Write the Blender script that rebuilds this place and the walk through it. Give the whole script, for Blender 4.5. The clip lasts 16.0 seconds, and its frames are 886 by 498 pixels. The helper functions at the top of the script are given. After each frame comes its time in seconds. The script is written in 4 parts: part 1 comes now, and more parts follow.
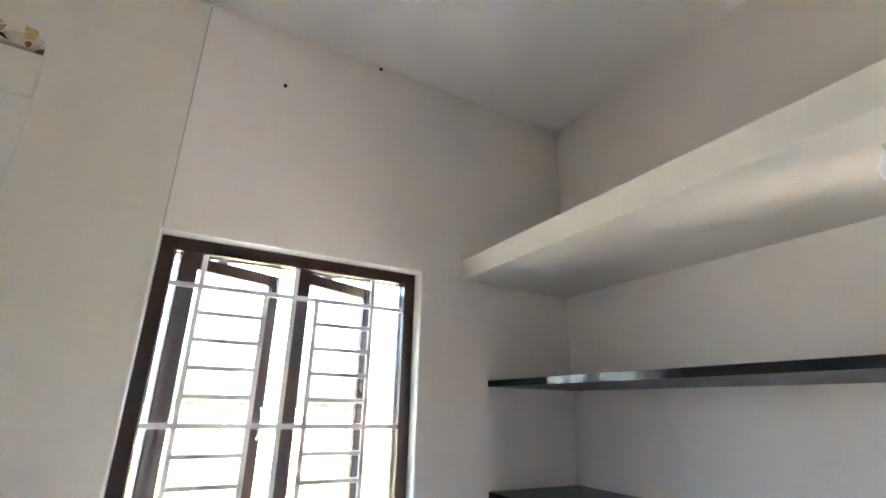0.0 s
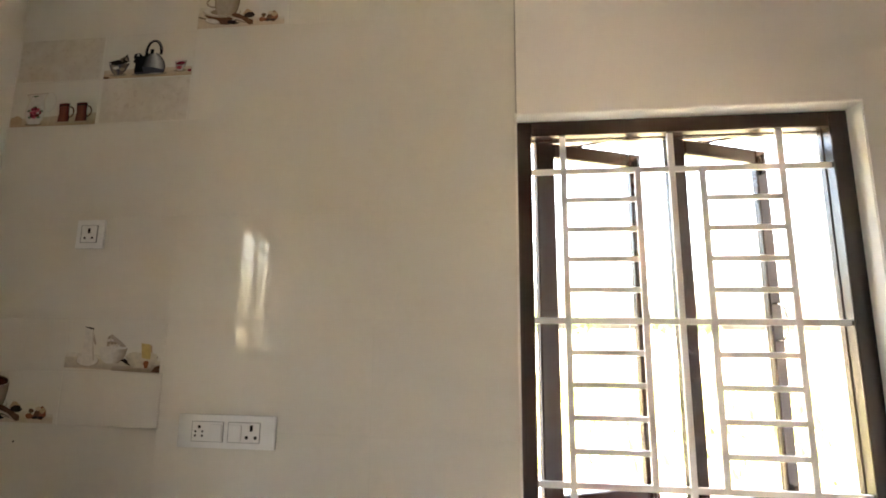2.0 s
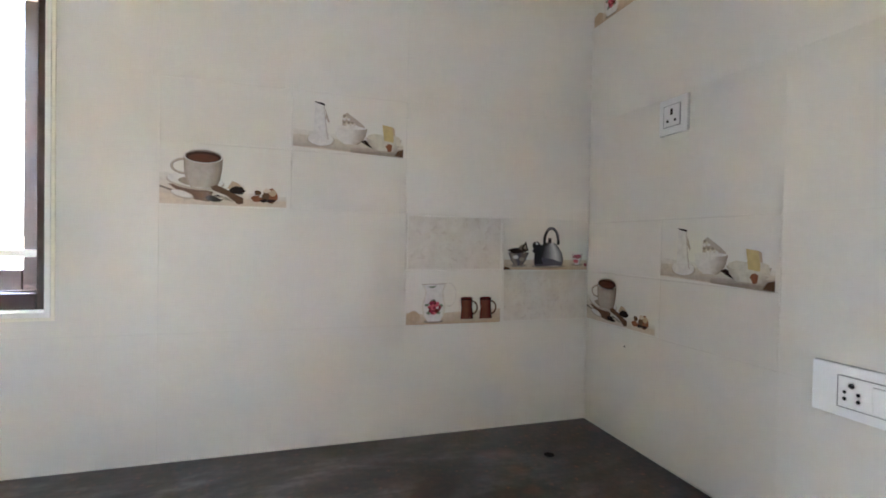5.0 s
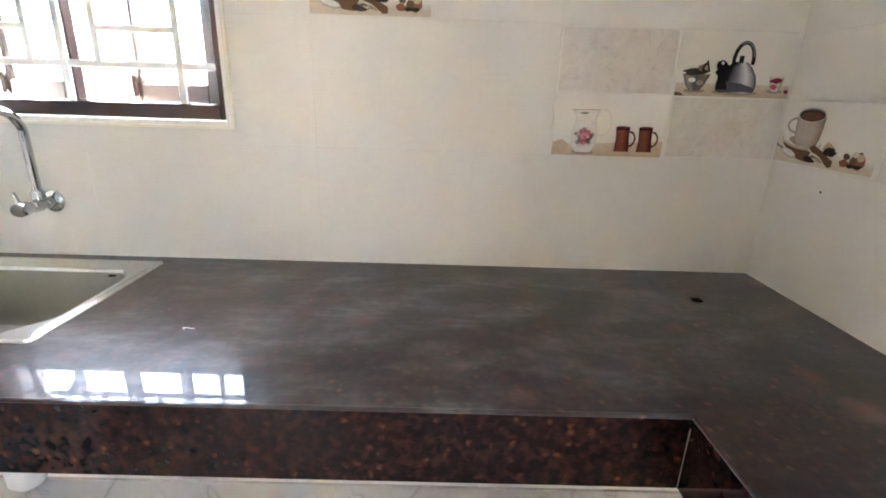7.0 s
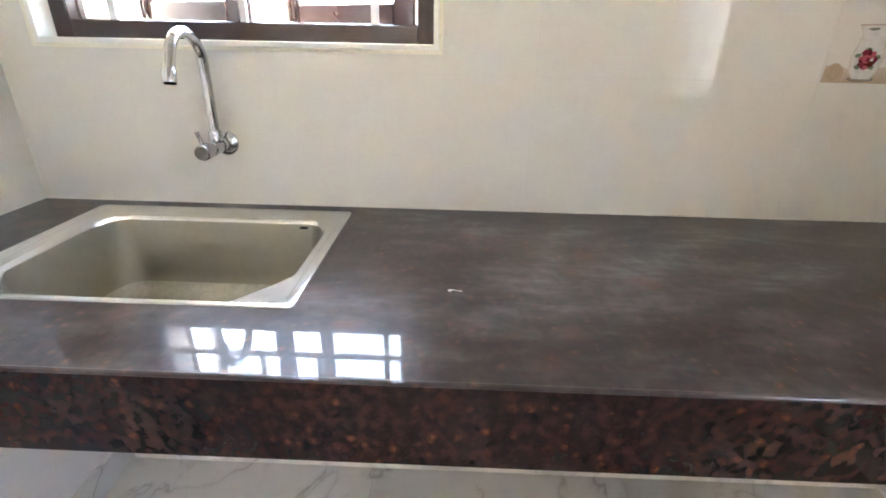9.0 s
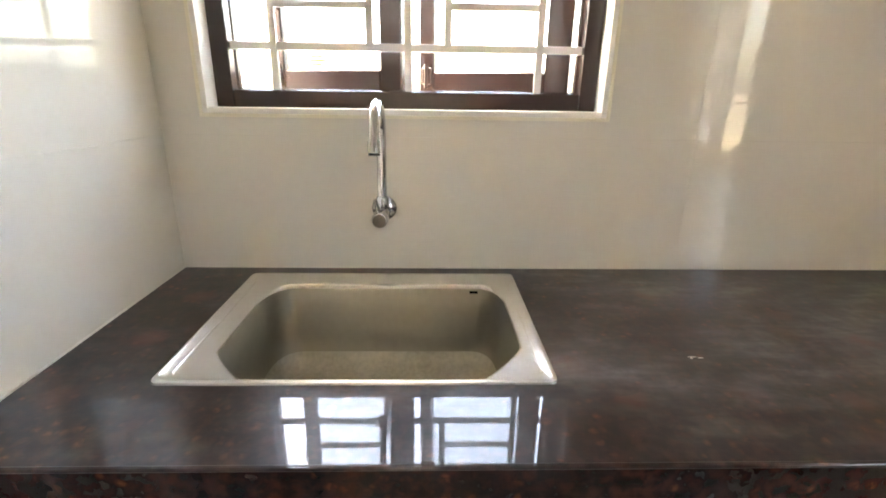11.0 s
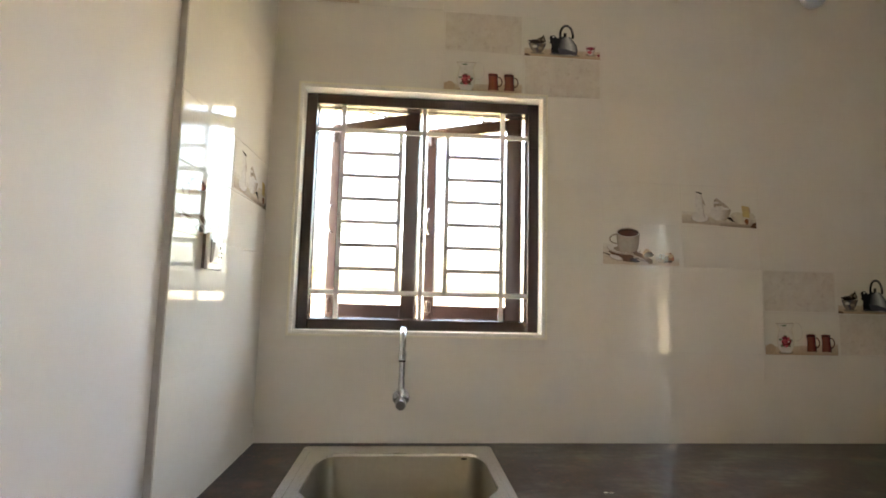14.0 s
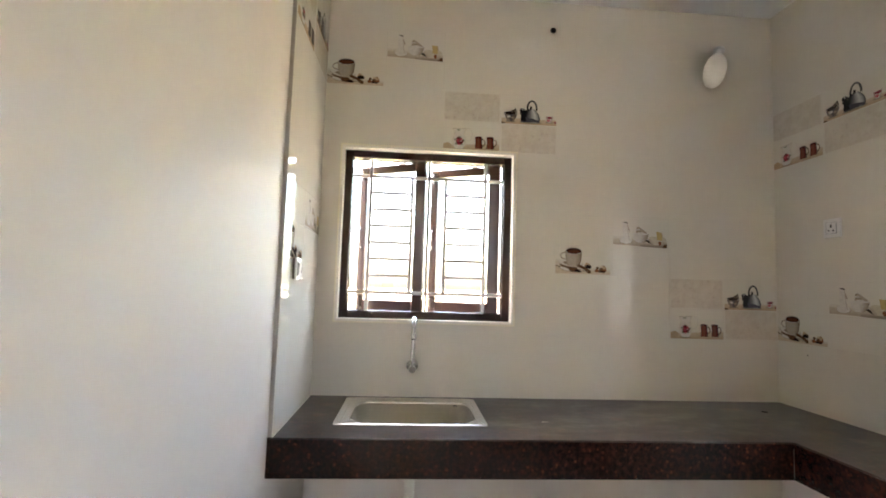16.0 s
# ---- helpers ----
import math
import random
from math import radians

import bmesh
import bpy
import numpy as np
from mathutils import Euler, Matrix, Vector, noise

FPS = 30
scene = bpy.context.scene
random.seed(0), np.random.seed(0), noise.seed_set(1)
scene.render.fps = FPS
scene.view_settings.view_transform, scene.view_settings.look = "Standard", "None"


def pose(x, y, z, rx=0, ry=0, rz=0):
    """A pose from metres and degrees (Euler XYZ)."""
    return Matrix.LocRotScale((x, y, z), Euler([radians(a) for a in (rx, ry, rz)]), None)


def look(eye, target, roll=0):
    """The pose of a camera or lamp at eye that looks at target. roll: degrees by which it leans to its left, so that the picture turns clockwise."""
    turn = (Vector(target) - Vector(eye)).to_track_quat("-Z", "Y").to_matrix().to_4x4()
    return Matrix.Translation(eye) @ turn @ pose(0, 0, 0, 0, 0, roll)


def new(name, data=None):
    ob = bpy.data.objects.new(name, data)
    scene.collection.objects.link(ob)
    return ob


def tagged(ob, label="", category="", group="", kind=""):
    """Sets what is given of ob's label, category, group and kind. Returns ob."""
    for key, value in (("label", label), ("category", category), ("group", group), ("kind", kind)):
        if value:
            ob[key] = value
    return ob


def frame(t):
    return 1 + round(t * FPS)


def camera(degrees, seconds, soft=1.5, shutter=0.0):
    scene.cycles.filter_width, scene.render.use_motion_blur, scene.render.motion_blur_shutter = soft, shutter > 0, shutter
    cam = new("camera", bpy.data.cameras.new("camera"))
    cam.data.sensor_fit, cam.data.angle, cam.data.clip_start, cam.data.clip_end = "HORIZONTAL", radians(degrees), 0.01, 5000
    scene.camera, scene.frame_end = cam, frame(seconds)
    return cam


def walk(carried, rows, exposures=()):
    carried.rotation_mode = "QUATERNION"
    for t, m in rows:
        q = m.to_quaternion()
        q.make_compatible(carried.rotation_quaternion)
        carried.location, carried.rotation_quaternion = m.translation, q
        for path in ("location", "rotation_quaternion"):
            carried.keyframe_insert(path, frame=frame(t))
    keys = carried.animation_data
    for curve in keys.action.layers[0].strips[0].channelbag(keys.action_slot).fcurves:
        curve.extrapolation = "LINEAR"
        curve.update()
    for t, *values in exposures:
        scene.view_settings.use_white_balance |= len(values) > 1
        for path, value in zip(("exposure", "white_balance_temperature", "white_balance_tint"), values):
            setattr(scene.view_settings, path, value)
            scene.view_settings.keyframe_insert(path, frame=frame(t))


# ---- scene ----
cam = camera(86.3, 16.0, soft=1.8)
PATH = [
    (0, (0.096, 0.39, 1.594), (1.003, 2.056, 2.232), 1.3),
    (0.5, (0.118, 0.412, 1.572), (0.667, 2.257, 2.117), 1.3),
    (1, (0.083, 0.473, 1.548), (0.341, 2.402, 2.011), 1.0),
    (1.5, (0.017, 0.601, 1.54), (0.029, 2.565, 1.92), 0.8),
    (2, (-0.074, 0.735, 1.511), (-0.294, 2.697, 1.829), 0.5),
    (2.5, (-0.145, 0.836, 1.477), (-0.649, 2.752, 1.754), 0.1),
    (3, (-0.179, 0.964, 1.479), (-1.045, 2.75, 1.721), 0.2),
    (3.5, (-0.21, 1.057, 1.475), (-1.433, 2.625, 1.687), 0.6),
    (4, (-0.258, 1.092, 1.465), (-1.798, 2.358, 1.627), 0.9),
    (4.5, (-0.32, 1.093, 1.47), (-2.078, 2.044, 1.544), 1.2),
    (5, (-0.348, 1.134, 1.456), (-2.256, 1.73, 1.423), 1.1),
    (5.2, (-0.352, 1.147, 1.455), (-2.293, 1.62, 1.367), 1.1),
    (7.3, (-0.393, 1.142, 1.341), (-2.284, 1.148, 0.69), 1.9),
    (7.5, (-0.402, 1.097, 1.334), (-2.287, 1.102, 0.668), 2.0),
    (8, (-0.428, 0.971, 1.318), (-2.304, 0.959, 0.625), 1.9),
    (8.5, (-0.458, 0.831, 1.298), (-2.317, 0.794, 0.561), 1.5),
    (9, (-0.527, 0.652, 1.288), (-2.355, 0.605, 0.479), 1.2),
    (9.2, (-0.542, 0.573, 1.288), (-2.357, 0.518, 0.45), 1.1),
    (11.3, (-0.546, 0.199, 1.338), (-2.471, 0.301, 0.805), 0.9),
    (11.5, (-0.51, 0.194, 1.359), (-2.46, 0.307, 0.931), 1.2),
    (12, (-0.35, 0.19, 1.391), (-2.341, 0.293, 1.236), 1.4),
    (12.5, (-0.185, 0.177, 1.403), (-2.182, 0.277, 1.452), 1.5),
    (13, (-0.078, 0.143, 1.411), (-2.069, 0.262, 1.557), 1.6),
    (13.5, (-0.005, 0.118, 1.415), (-1.992, 0.258, 1.6), 1.5),
    (14, (0.028, 0.112, 1.409), (-1.958, 0.262, 1.601), 1.4),
    (14.5, (0.075, 0.103, 1.402), (-1.91, 0.262, 1.589), 1.3),
    (15, (0.238, 0.098, 1.413), (-1.748, 0.267, 1.574), 1.5),
    (15.5, (0.498, 0.124, 1.446), (-1.492, 0.265, 1.587), 1.6),
    (16, (0.74, 0.075, 1.444), (-1.249, 0.214, 1.606), 1.8),
]
EXPOSURES = [
    (0.0, 5.96, 6270, 8), (0.5, 5.95, 6370, 8), (1.0, 5.98, 6760, 9), (1.5, 5.91, 7370, 10), (2.0, 5.80, 8160, 10), (2.5, 5.84, 8630, 10), (3.0, 6.09, 8220, 10),
    (3.5, 6.66, 6270, 10), (4.0, 6.80, 6140, 8), (4.5, 6.74, 6050, 8), (5.0, 6.64, 6100, 8), (7.5, 7.12, 6750, 9), (8.0, 7.08, 6750, 9), (8.5, 7.08, 6740, 9), (9.0, 7.03, 6850, 9),
    (11.5, 6.08, 8390, 10), (12.0, 5.71, 8610, 11), (12.5, 5.65, 8540, 11), (13.0, 5.66, 8340, 11), (14.5, 5.80, 7770, 9), (15.0, 5.98, 7630, 9), (16.0, 6.05, 7400, 9),
]
walk(cam, [(t, look(eye, target, roll)) for t, eye, target, roll in PATH], EXPOSURES)

# ---- world and light ----
world = bpy.data.worlds.new("sky")
scene.world = world
world.use_nodes = True
wn = world.node_tree
sky = wn.nodes.new("ShaderNodeTexSky")
sky.sky_type = "NISHITA"
sky.sun_disc = False
sky.sun_elevation = radians(65)
sky.sun_rotation = radians(160)
sky.air_density, sky.dust_density = 1.0, 6.0
wn.links.new(sky.outputs["Color"], wn.nodes["Background"].inputs["Color"])
wn.nodes["Background"].inputs["Strength"].default_value = 0.15
sun_data = bpy.data.lights.new("sun", "SUN")
sun_data.energy, sun_data.angle, sun_data.color = 2.6, radians(0.6), (1.0, 0.95, 0.88)
sun = new("sun", sun_data)
sun.matrix_world = look((1.0, -9, 20), (0, 0, 0))


# ---- materials ----
def mat(name, color=(0.5, 0.5, 0.5), rough=0.5, metal=0.0, vary=0.06, scale=8.0, bump=0.0, bump_scale=60.0, coat=0.0, spec=0.5):
    """A surface with colour mottling at two scales, uneven gloss and fine relief."""
    m = bpy.data.materials.new(name)
    m.use_nodes = True
    nt = m.node_tree
    b = nt.nodes["Principled BSDF"]
    b.inputs["Roughness"].default_value = rough
    b.inputs["Metallic"].default_value = metal
    b.inputs["Coat Weight"].default_value = coat
    b.inputs["Coat Roughness"].default_value = 0.04
    b.inputs["Specular IOR Level"].default_value = spec
    b.inputs["Base Color"].default_value = (*color, 1)
    geo = nt.nodes.new("ShaderNodeNewGeometry")
    if vary > 0:
        big = noise_node(nt, geo, scale * 0.25, 4)
        fine = noise_node(nt, geo, scale * 6, 3)
        add = nt.nodes.new("ShaderNodeMath")
        add.operation = "MULTIPLY_ADD"
        nt.links.new(big.outputs[0], add.inputs[0])
        add.inputs[1].default_value = 0.65
        half = nt.nodes.new("ShaderNodeMath")
        half.operation = "MULTIPLY"
        nt.links.new(fine.outputs[0], half.inputs[0])
        half.inputs[1].default_value = 0.35
        nt.links.new(half.outputs[0], add.inputs[2])
        ramp = nt.nodes.new("ShaderNodeValToRGB")
        ramp.color_ramp.elements[0].position, ramp.color_ramp.elements[1].position = 0.3, 0.7
        ramp.color_ramp.elements[0].color = (*[c * (1 - vary) for c in color], 1)
        ramp.color_ramp.elements[1].color = (*[min(1, c * (1 + vary)) for c in color], 1)
        nt.links.new(add.outputs[0], ramp.inputs[0])
        nt.links.new(ramp.outputs[0], b.inputs["Base Color"])
    if bump > 0:
        n = noise_node(nt, geo, bump_scale, 5)
        bn = nt.nodes.new("ShaderNodeBump")
        bn.inputs["Strength"].default_value = bump
        bn.inputs["Distance"].default_value = 0.002
        nt.links.new(n.outputs[0], bn.inputs["Height"])
        nt.links.new(bn.outputs[0], b.inputs["Normal"])
    return m


def noise_node(nt, geo, scale, detail, distort=0.0):
    n = nt.nodes.new("ShaderNodeTexNoise")
    n.inputs["Scale"].default_value = scale
    n.inputs["Detail"].default_value = detail
    n.inputs["Distortion"].default_value = distort
    nt.links.new(geo.outputs["Position"], n.inputs["Vector"])
    return n


def mix_node(nt, fac, a, b):
    x = nt.nodes.new("ShaderNodeMix")
    x.data_type = "RGBA"
    for sock, v in ((x.inputs[0], fac), (x.inputs[6], a), (x.inputs[7], b)):
        if isinstance(v, (tuple, float)):
            sock.default_value = v if isinstance(v, float) else (*v, 1)
        else:
            nt.links.new(v, sock)
    return x.outputs[2]


def ramp_node(nt, src, stops):
    r = nt.nodes.new("ShaderNodeValToRGB")
    e = r.color_ramp.elements
    while len(e) < len(stops):
        e.new(0.5)
    for k, (p, v) in zip(e, stops):
        k.position = p
        k.color = (v, v, v, 1) if isinstance(v, (int, float)) else (*v, 1)
    nt.links.new(src, r.inputs[0])
    return r.outputs[0]


def granite_material(name, dust):
    """Brown granite: dark red-brown grains with scattered rust flecks; the top carries wiped cement dust."""
    m = bpy.data.materials.new(name)
    m.use_nodes = True
    nt = m.node_tree
    b = nt.nodes["Principled BSDF"]
    geo = nt.nodes.new("ShaderNodeNewGeometry")
    warp = noise_node(nt, geo, 30, 2)
    addv = nt.nodes.new("ShaderNodeVectorMath")
    addv.operation = "MULTIPLY_ADD"
    nt.links.new(warp.outputs["Color"], addv.inputs[0])
    addv.inputs[1].default_value = (0.012, 0.012, 0.012)
    nt.links.new(geo.outputs["Position"], addv.inputs[2])

    def cells(scale):
        v = nt.nodes.new("ShaderNodeTexVoronoi")
        v.inputs["Scale"].default_value = scale
        nt.links.new(addv.outputs[0], v.inputs["Vector"])
        sep = nt.nodes.new("ShaderNodeSeparateColor")
        nt.links.new(v.outputs["Color"], sep.inputs[0])
        return v, sep

    def times(a, c):
        t = nt.nodes.new("ShaderNodeMath")
        t.operation = "MULTIPLY"
        nt.links.new(a, t.inputs[0])
        if isinstance(c, float):
            t.inputs[1].default_value = c
        else:
            nt.links.new(c, t.inputs[1])
        return t.outputs[0]

    grain = noise_node(nt, geo, 70, 2, 0.2)
    col = ramp_node(nt, grain.outputs[0], [(0.25, (0.010, 0.0050, 0.0048)), (0.48, (0.015, 0.0070, 0.0064)), (0.62, (0.021, 0.0095, 0.0085)), (0.82, (0.034, 0.0165, 0.0145))])
    cloud = noise_node(nt, geo, 60, 3, 0.3)
    col = mix_node(nt, ramp_node(nt, cloud.outputs[0], [(0.46, 0.0), (0.66, 0.75)]), col, (0.046, 0.0165, 0.0115))
    gloom = noise_node(nt, geo, 26, 3, 0.2)
    col = mix_node(nt, ramp_node(nt, gloom.outputs[0], [(0.45, 0.0), (0.75, 0.40)]), col, (0.006, 0.0045, 0.0048))
    vf, fleck = cells(58)
    soft = ramp_node(nt, vf.outputs["Distance"], [(0.10, 1.0), (0.46, 0.0)])
    rare = ramp_node(nt, fleck.outputs[1], [(0.52, 0.0), (1.0, 0.85)])
    patchy = ramp_node(nt, noise_node(nt, geo, 90, 2, 0.5).outputs[0], [(0.38, 0.15), (0.60, 1.0)])
    col = mix_node(nt, times(times(soft, rare), patchy), col, (0.160, 0.052, 0.026))
    if dust:
        def streaks(scale, rot, size, distort):
            mp = nt.nodes.new("ShaderNodeMapping")
            mp.inputs["Scale"].default_value = scale
            mp.inputs["Rotation"].default_value = (0, 0, rot)
            nt.links.new(geo.outputs["Position"], mp.inputs["Vector"])
            n = nt.nodes.new("ShaderNodeTexNoise")
            n.inputs["Scale"].default_value, n.inputs["Detail"].default_value, n.inputs["Distortion"].default_value = size, 4, distort
            nt.links.new(mp.outputs[0], n.inputs["Vector"])
            return n.outputs[0]

        vb, blotch = cells(11)
        red = times(ramp_node(nt, vb.outputs["Distance"], [(0.10, 1.0), (0.42, 0.0)]), ramp_node(nt, blotch.outputs[0], [(0.60, 0.0), (0.95, 0.9)]))
        col = mix_node(nt, red, col, (0.120, 0.034, 0.020))
        wide = ramp_node(nt, streaks((1.7, 1.1, 1), 0.45, 2.3, 1.5), [(0.36, 0.22), (0.62, 1.0)])
        fine = ramp_node(nt, streaks((4.2, 1.8, 1), -0.22, 3.4, 1.6), [(0.34, 0.50), (0.64, 1.0)])
        speck = ramp_node(nt, noise_node(nt, geo, 34, 4, 0.5).outputs[0], [(0.34, 0.60), (0.62, 1.0)])
        smear = ramp_node(nt, streaks((16.0, 2.6, 1), 0.10, 3.6, 0.9), [(0.36, 0.68), (0.62, 1.0)])
        far = nt.nodes.new("ShaderNodeVectorMath")
        far.operation = "DISTANCE"
        nt.links.new(geo.outputs["Position"], far.inputs[0])
        far.inputs[1].default_value = (-1.05, 0.85, 0.905)
        wiped = ramp_node(nt, far.outputs["Value"], [(0.15, 1.0), (0.50, 0.92), (0.78, 0.50), (1.1, 0.44)])
        amount = times(times(times(times(wide, fine), speck), smear), wiped)
        haze = mix_node(nt, ramp_node(nt, streaks((2.6, 1.2, 1), 0.5, 2.1, 1.1), [(0.40, 0.0), (0.66, 1.0)]), (0.050, 0.041, 0.035), (0.185, 0.175, 0.166))
        col = mix_node(nt, amount, col, haze)
        b.inputs["Roughness"].default_value = 0.30
        b.inputs["Coat Weight"].default_value = 0.62
        b.inputs["Coat Roughness"].default_value = 0.015
    else:
        b.inputs["Roughness"].default_value = 0.07
    b.inputs["Specular IOR Level"].default_value = 0.12 if dust else 0.19
    nt.links.new(col, b.inputs["Base Color"])
    return m


def marble_material(name, base, vein, rough, scale=2.2):
    """Pale stone with a few thin wandering veins."""
    m = bpy.data.materials.new(name)
    m.use_nodes = True
    nt = m.node_tree
    b = nt.nodes["Principled BSDF"]
    geo = nt.nodes.new("ShaderNodeNewGeometry")
    n1 = noise_node(nt, geo, scale, 5, 0.6)
    ab = nt.nodes.new("ShaderNodeMath")
    ab.operation = "SUBTRACT"
    nt.links.new(n1.outputs[0], ab.inputs[0])
    ab.inputs[1].default_value = 0.5
    ab2 = nt.nodes.new("ShaderNodeMath")
    ab2.operation = "ABSOLUTE"
    nt.links.new(ab.outputs[0], ab2.inputs[0])
    line = ramp_node(nt, ab2.outputs[0], [(0.0, 0.50), (0.006, 0.15), (0.03, 0.0)])
    broken = nt.nodes.new("ShaderNodeMath")
    broken.operation = "MULTIPLY"
    nt.links.new(line, broken.inputs[0])
    nt.links.new(ramp_node(nt, noise_node(nt, geo, scale * 1.3, 2).outputs[0], [(0.44, 0.08), (0.58, 1.0)]), broken.inputs[1])
    cloud = noise_node(nt, geo, scale * 1.7, 5)
    tone = mix_node(nt, cloud.outputs[0], tuple(c * 0.9 for c in base), base)
    nt.links.new(mix_node(nt, broken.outputs[0], tone, vein), b.inputs["Base Color"])
    b.inputs["Roughness"].default_value = rough
    return m


def tile_material(name="cream_glaze", wave_scale=9, wave_size=0.003):
    """Cream glazed wall tile: glossy with a faint waviness and slight tone change from tile to tile."""
    m = bpy.data.materials.new(name)
    m.use_nodes = True
    nt = m.node_tree
    b = nt.nodes["Principled BSDF"]
    geo = nt.nodes.new("ShaderNodeNewGeometry")
    info = nt.nodes.new("ShaderNodeObjectInfo")
    cloud = noise_node(nt, geo, 5, 6, 0.6)
    fine = noise_node(nt, geo, 45, 2)
    col = mix_node(nt, cloud.outputs[0], (0.665, 0.635, 0.57), (0.70, 0.67, 0.605))
    col = mix_node(nt, ramp_node(nt, fine.outputs[0], [(0.45, 0.0), (0.8, 0.10)]), col, (0.57, 0.53, 0.46))
    col = mix_node(nt, ramp_node(nt, info.outputs["Random"], [(0.0, 0.0), (1.0, 0.06)]), col, (0.56, 0.52, 0.455))
    nt.links.new(col, b.inputs["Base Color"])
    b.inputs["Roughness"].default_value = 0.0
    b.inputs["IOR"].default_value = 1.5
    b.inputs["Specular IOR Level"].default_value = 0.22
    wave = noise_node(nt, geo, wave_scale, 2)
    bn = nt.nodes.new("ShaderNodeBump")
    bn.inputs["Strength"].default_value = wave_size
    bn.inputs["Distance"].default_value = 0.004
    nt.links.new(wave.outputs[0], bn.inputs["Height"])
    nt.links.new(bn.outputs[0], b.inputs["Normal"])
    return m




def stone_print_material():
    """Printed pale travertine: soft blotches with broken brownish pits."""
    m = bpy.data.materials.new("stone_print")
    m.use_nodes = True
    nt = m.node_tree
    b = nt.nodes["Principled BSDF"]
    geo = nt.nodes.new("ShaderNodeNewGeometry")
    blot = noise_node(nt, geo, 22, 5, 0.4)
    col = mix_node(nt, ramp_node(nt, blot.outputs[0], [(0.35, 0.0), (0.7, 0.85)]), (0.635, 0.595, 0.525), (0.56, 0.505, 0.435))
    pits = noise_node(nt, geo, 60, 6, 0.8)
    col = mix_node(nt, ramp_node(nt, pits.outputs[0], [(0.55, 0.0), (0.72, 0.40)]), col, (0.42, 0.34, 0.27))
    chips = noise_node(nt, geo, 38, 4, 1.0)
    col = mix_node(nt, ramp_node(nt, chips.outputs[0], [(0.60, 0.0), (0.70, 0.55)]), col, (0.66, 0.62, 0.56))
    nt.links.new(col, b.inputs["Base Color"])
    b.inputs["Roughness"].default_value = 0.0
    b.inputs["Specular IOR Level"].default_value = 0.22
    return m


def glass_material():
    m = bpy.data.materials.new("window_glass")
    m.use_nodes = True
    b = m.node_tree.nodes["Principled BSDF"]
    b.inputs["Base Color"].default_value = (0.80, 0.82, 0.82, 1)
    b.inputs["Roughness"].default_value = 0.0
    b.inputs["IOR"].default_value = 1.45
    b.inputs["Transmission Weight"].default_value = 1.0
    return m


def foliage_material(name, a, c):
    m = bpy.data.materials.new(name)
    m.use_nodes = True
    nt = m.node_tree
    b = nt.nodes["Principled BSDF"]
    geo = nt.nodes.new("ShaderNodeNewGeometry")
    nt.links.new(mix_node(nt, geo.outputs["Random Per Island"], a, c), b.inputs["Base Color"])
    b.inputs["Roughness"].default_value = 0.6
    return m


M_TILE = tile_material()
M_RELIEF = tile_material("embossed_cream_glaze", 110, 0.05)
M_STONE_PRINT = stone_print_material()
M_GROUT = mat("cream_grout", (0.66, 0.63, 0.57), 0.8, vary=0.08, scale=30)
M_MORTAR = mat("grey_mortar", (0.42, 0.385, 0.36), 0.85, vary=0.15, scale=40, bump=0.4)
M_PAINT = mat("off_white_wall_paint", (0.755, 0.71, 0.68), 0.55, vary=0.025, scale=3, bump=0.12, bump_scale=140)
M_CEIL = mat("white_ceiling_paint", (0.88, 0.87, 0.85), 0.7, vary=0.02, scale=3, bump=0.1, bump_scale=120)
M_LOFT = mat("cream_white_paint", (0.80, 0.77, 0.72), 0.55, vary=0.02, scale=4, bump=0.1, bump_scale=120)
M_BROWN = mat("dark_brown_window_paint", (0.029, 0.0128, 0.0098), 0.27, vary=0.08, scale=6)
M_GRILLE = mat("white_grille_enamel", (0.72, 0.70, 0.70), 0.35, vary=0.05, scale=30)
M_TRIM_CREAM = mat("cream_putty", (0.78, 0.74, 0.60), 0.6, vary=0.06, scale=30)
M_REVEAL = mat("white_reveal_paint", (0.80, 0.78, 0.73), 0.6, vary=0.04, scale=20)
M_GRANITE_TOP = granite_material("dusty_brown_granite", True)
M_GRANITE = granite_material("polished_brown_granite", False)
M_SHELF = mat("matt_grey_granite", (0.085, 0.085, 0.086), 0.45, vary=0.25, scale=40)
M_BLACK_GRANITE = mat("polished_black_granite", (0.010, 0.010, 0.011), 0.10, vary=0.5, scale=60)
# bowl steel is darkened for the shade inside; its floor also carries dust
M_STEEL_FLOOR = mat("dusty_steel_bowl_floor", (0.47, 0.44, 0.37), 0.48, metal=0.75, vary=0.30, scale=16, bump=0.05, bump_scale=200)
M_STEEL_BOWL_SHADED = mat("satin_steel_bowl_shaded", (0.33, 0.305, 0.245), 0.50, metal=1.0, vary=0.08, scale=10, bump=0.05, bump_scale=300)
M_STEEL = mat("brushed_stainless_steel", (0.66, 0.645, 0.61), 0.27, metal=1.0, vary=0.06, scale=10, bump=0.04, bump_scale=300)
M_CHROME = mat("chrome", (0.53, 0.53, 0.55), 0.06, metal=1.0, vary=0.0)
M_DARK = mat("dark_hole", (0.006, 0.005, 0.005), 0.9, vary=0.2, spec=0.0)
M_PLASTIC = mat("white_switch_plastic", (0.80, 0.80, 0.79), 0.12, vary=0.015, scale=20)
M_DARKBOX = mat("dark_grey_plastic", (0.11, 0.095, 0.085), 0.4, vary=0.1, scale=20)
M_GAP = mat("grey_plastic_gap", (0.24, 0.24, 0.24), 0.5, vary=0.05)
M_PVC = mat("white_pvc", (0.74, 0.73, 0.70), 0.35, vary=0.05, scale=20)
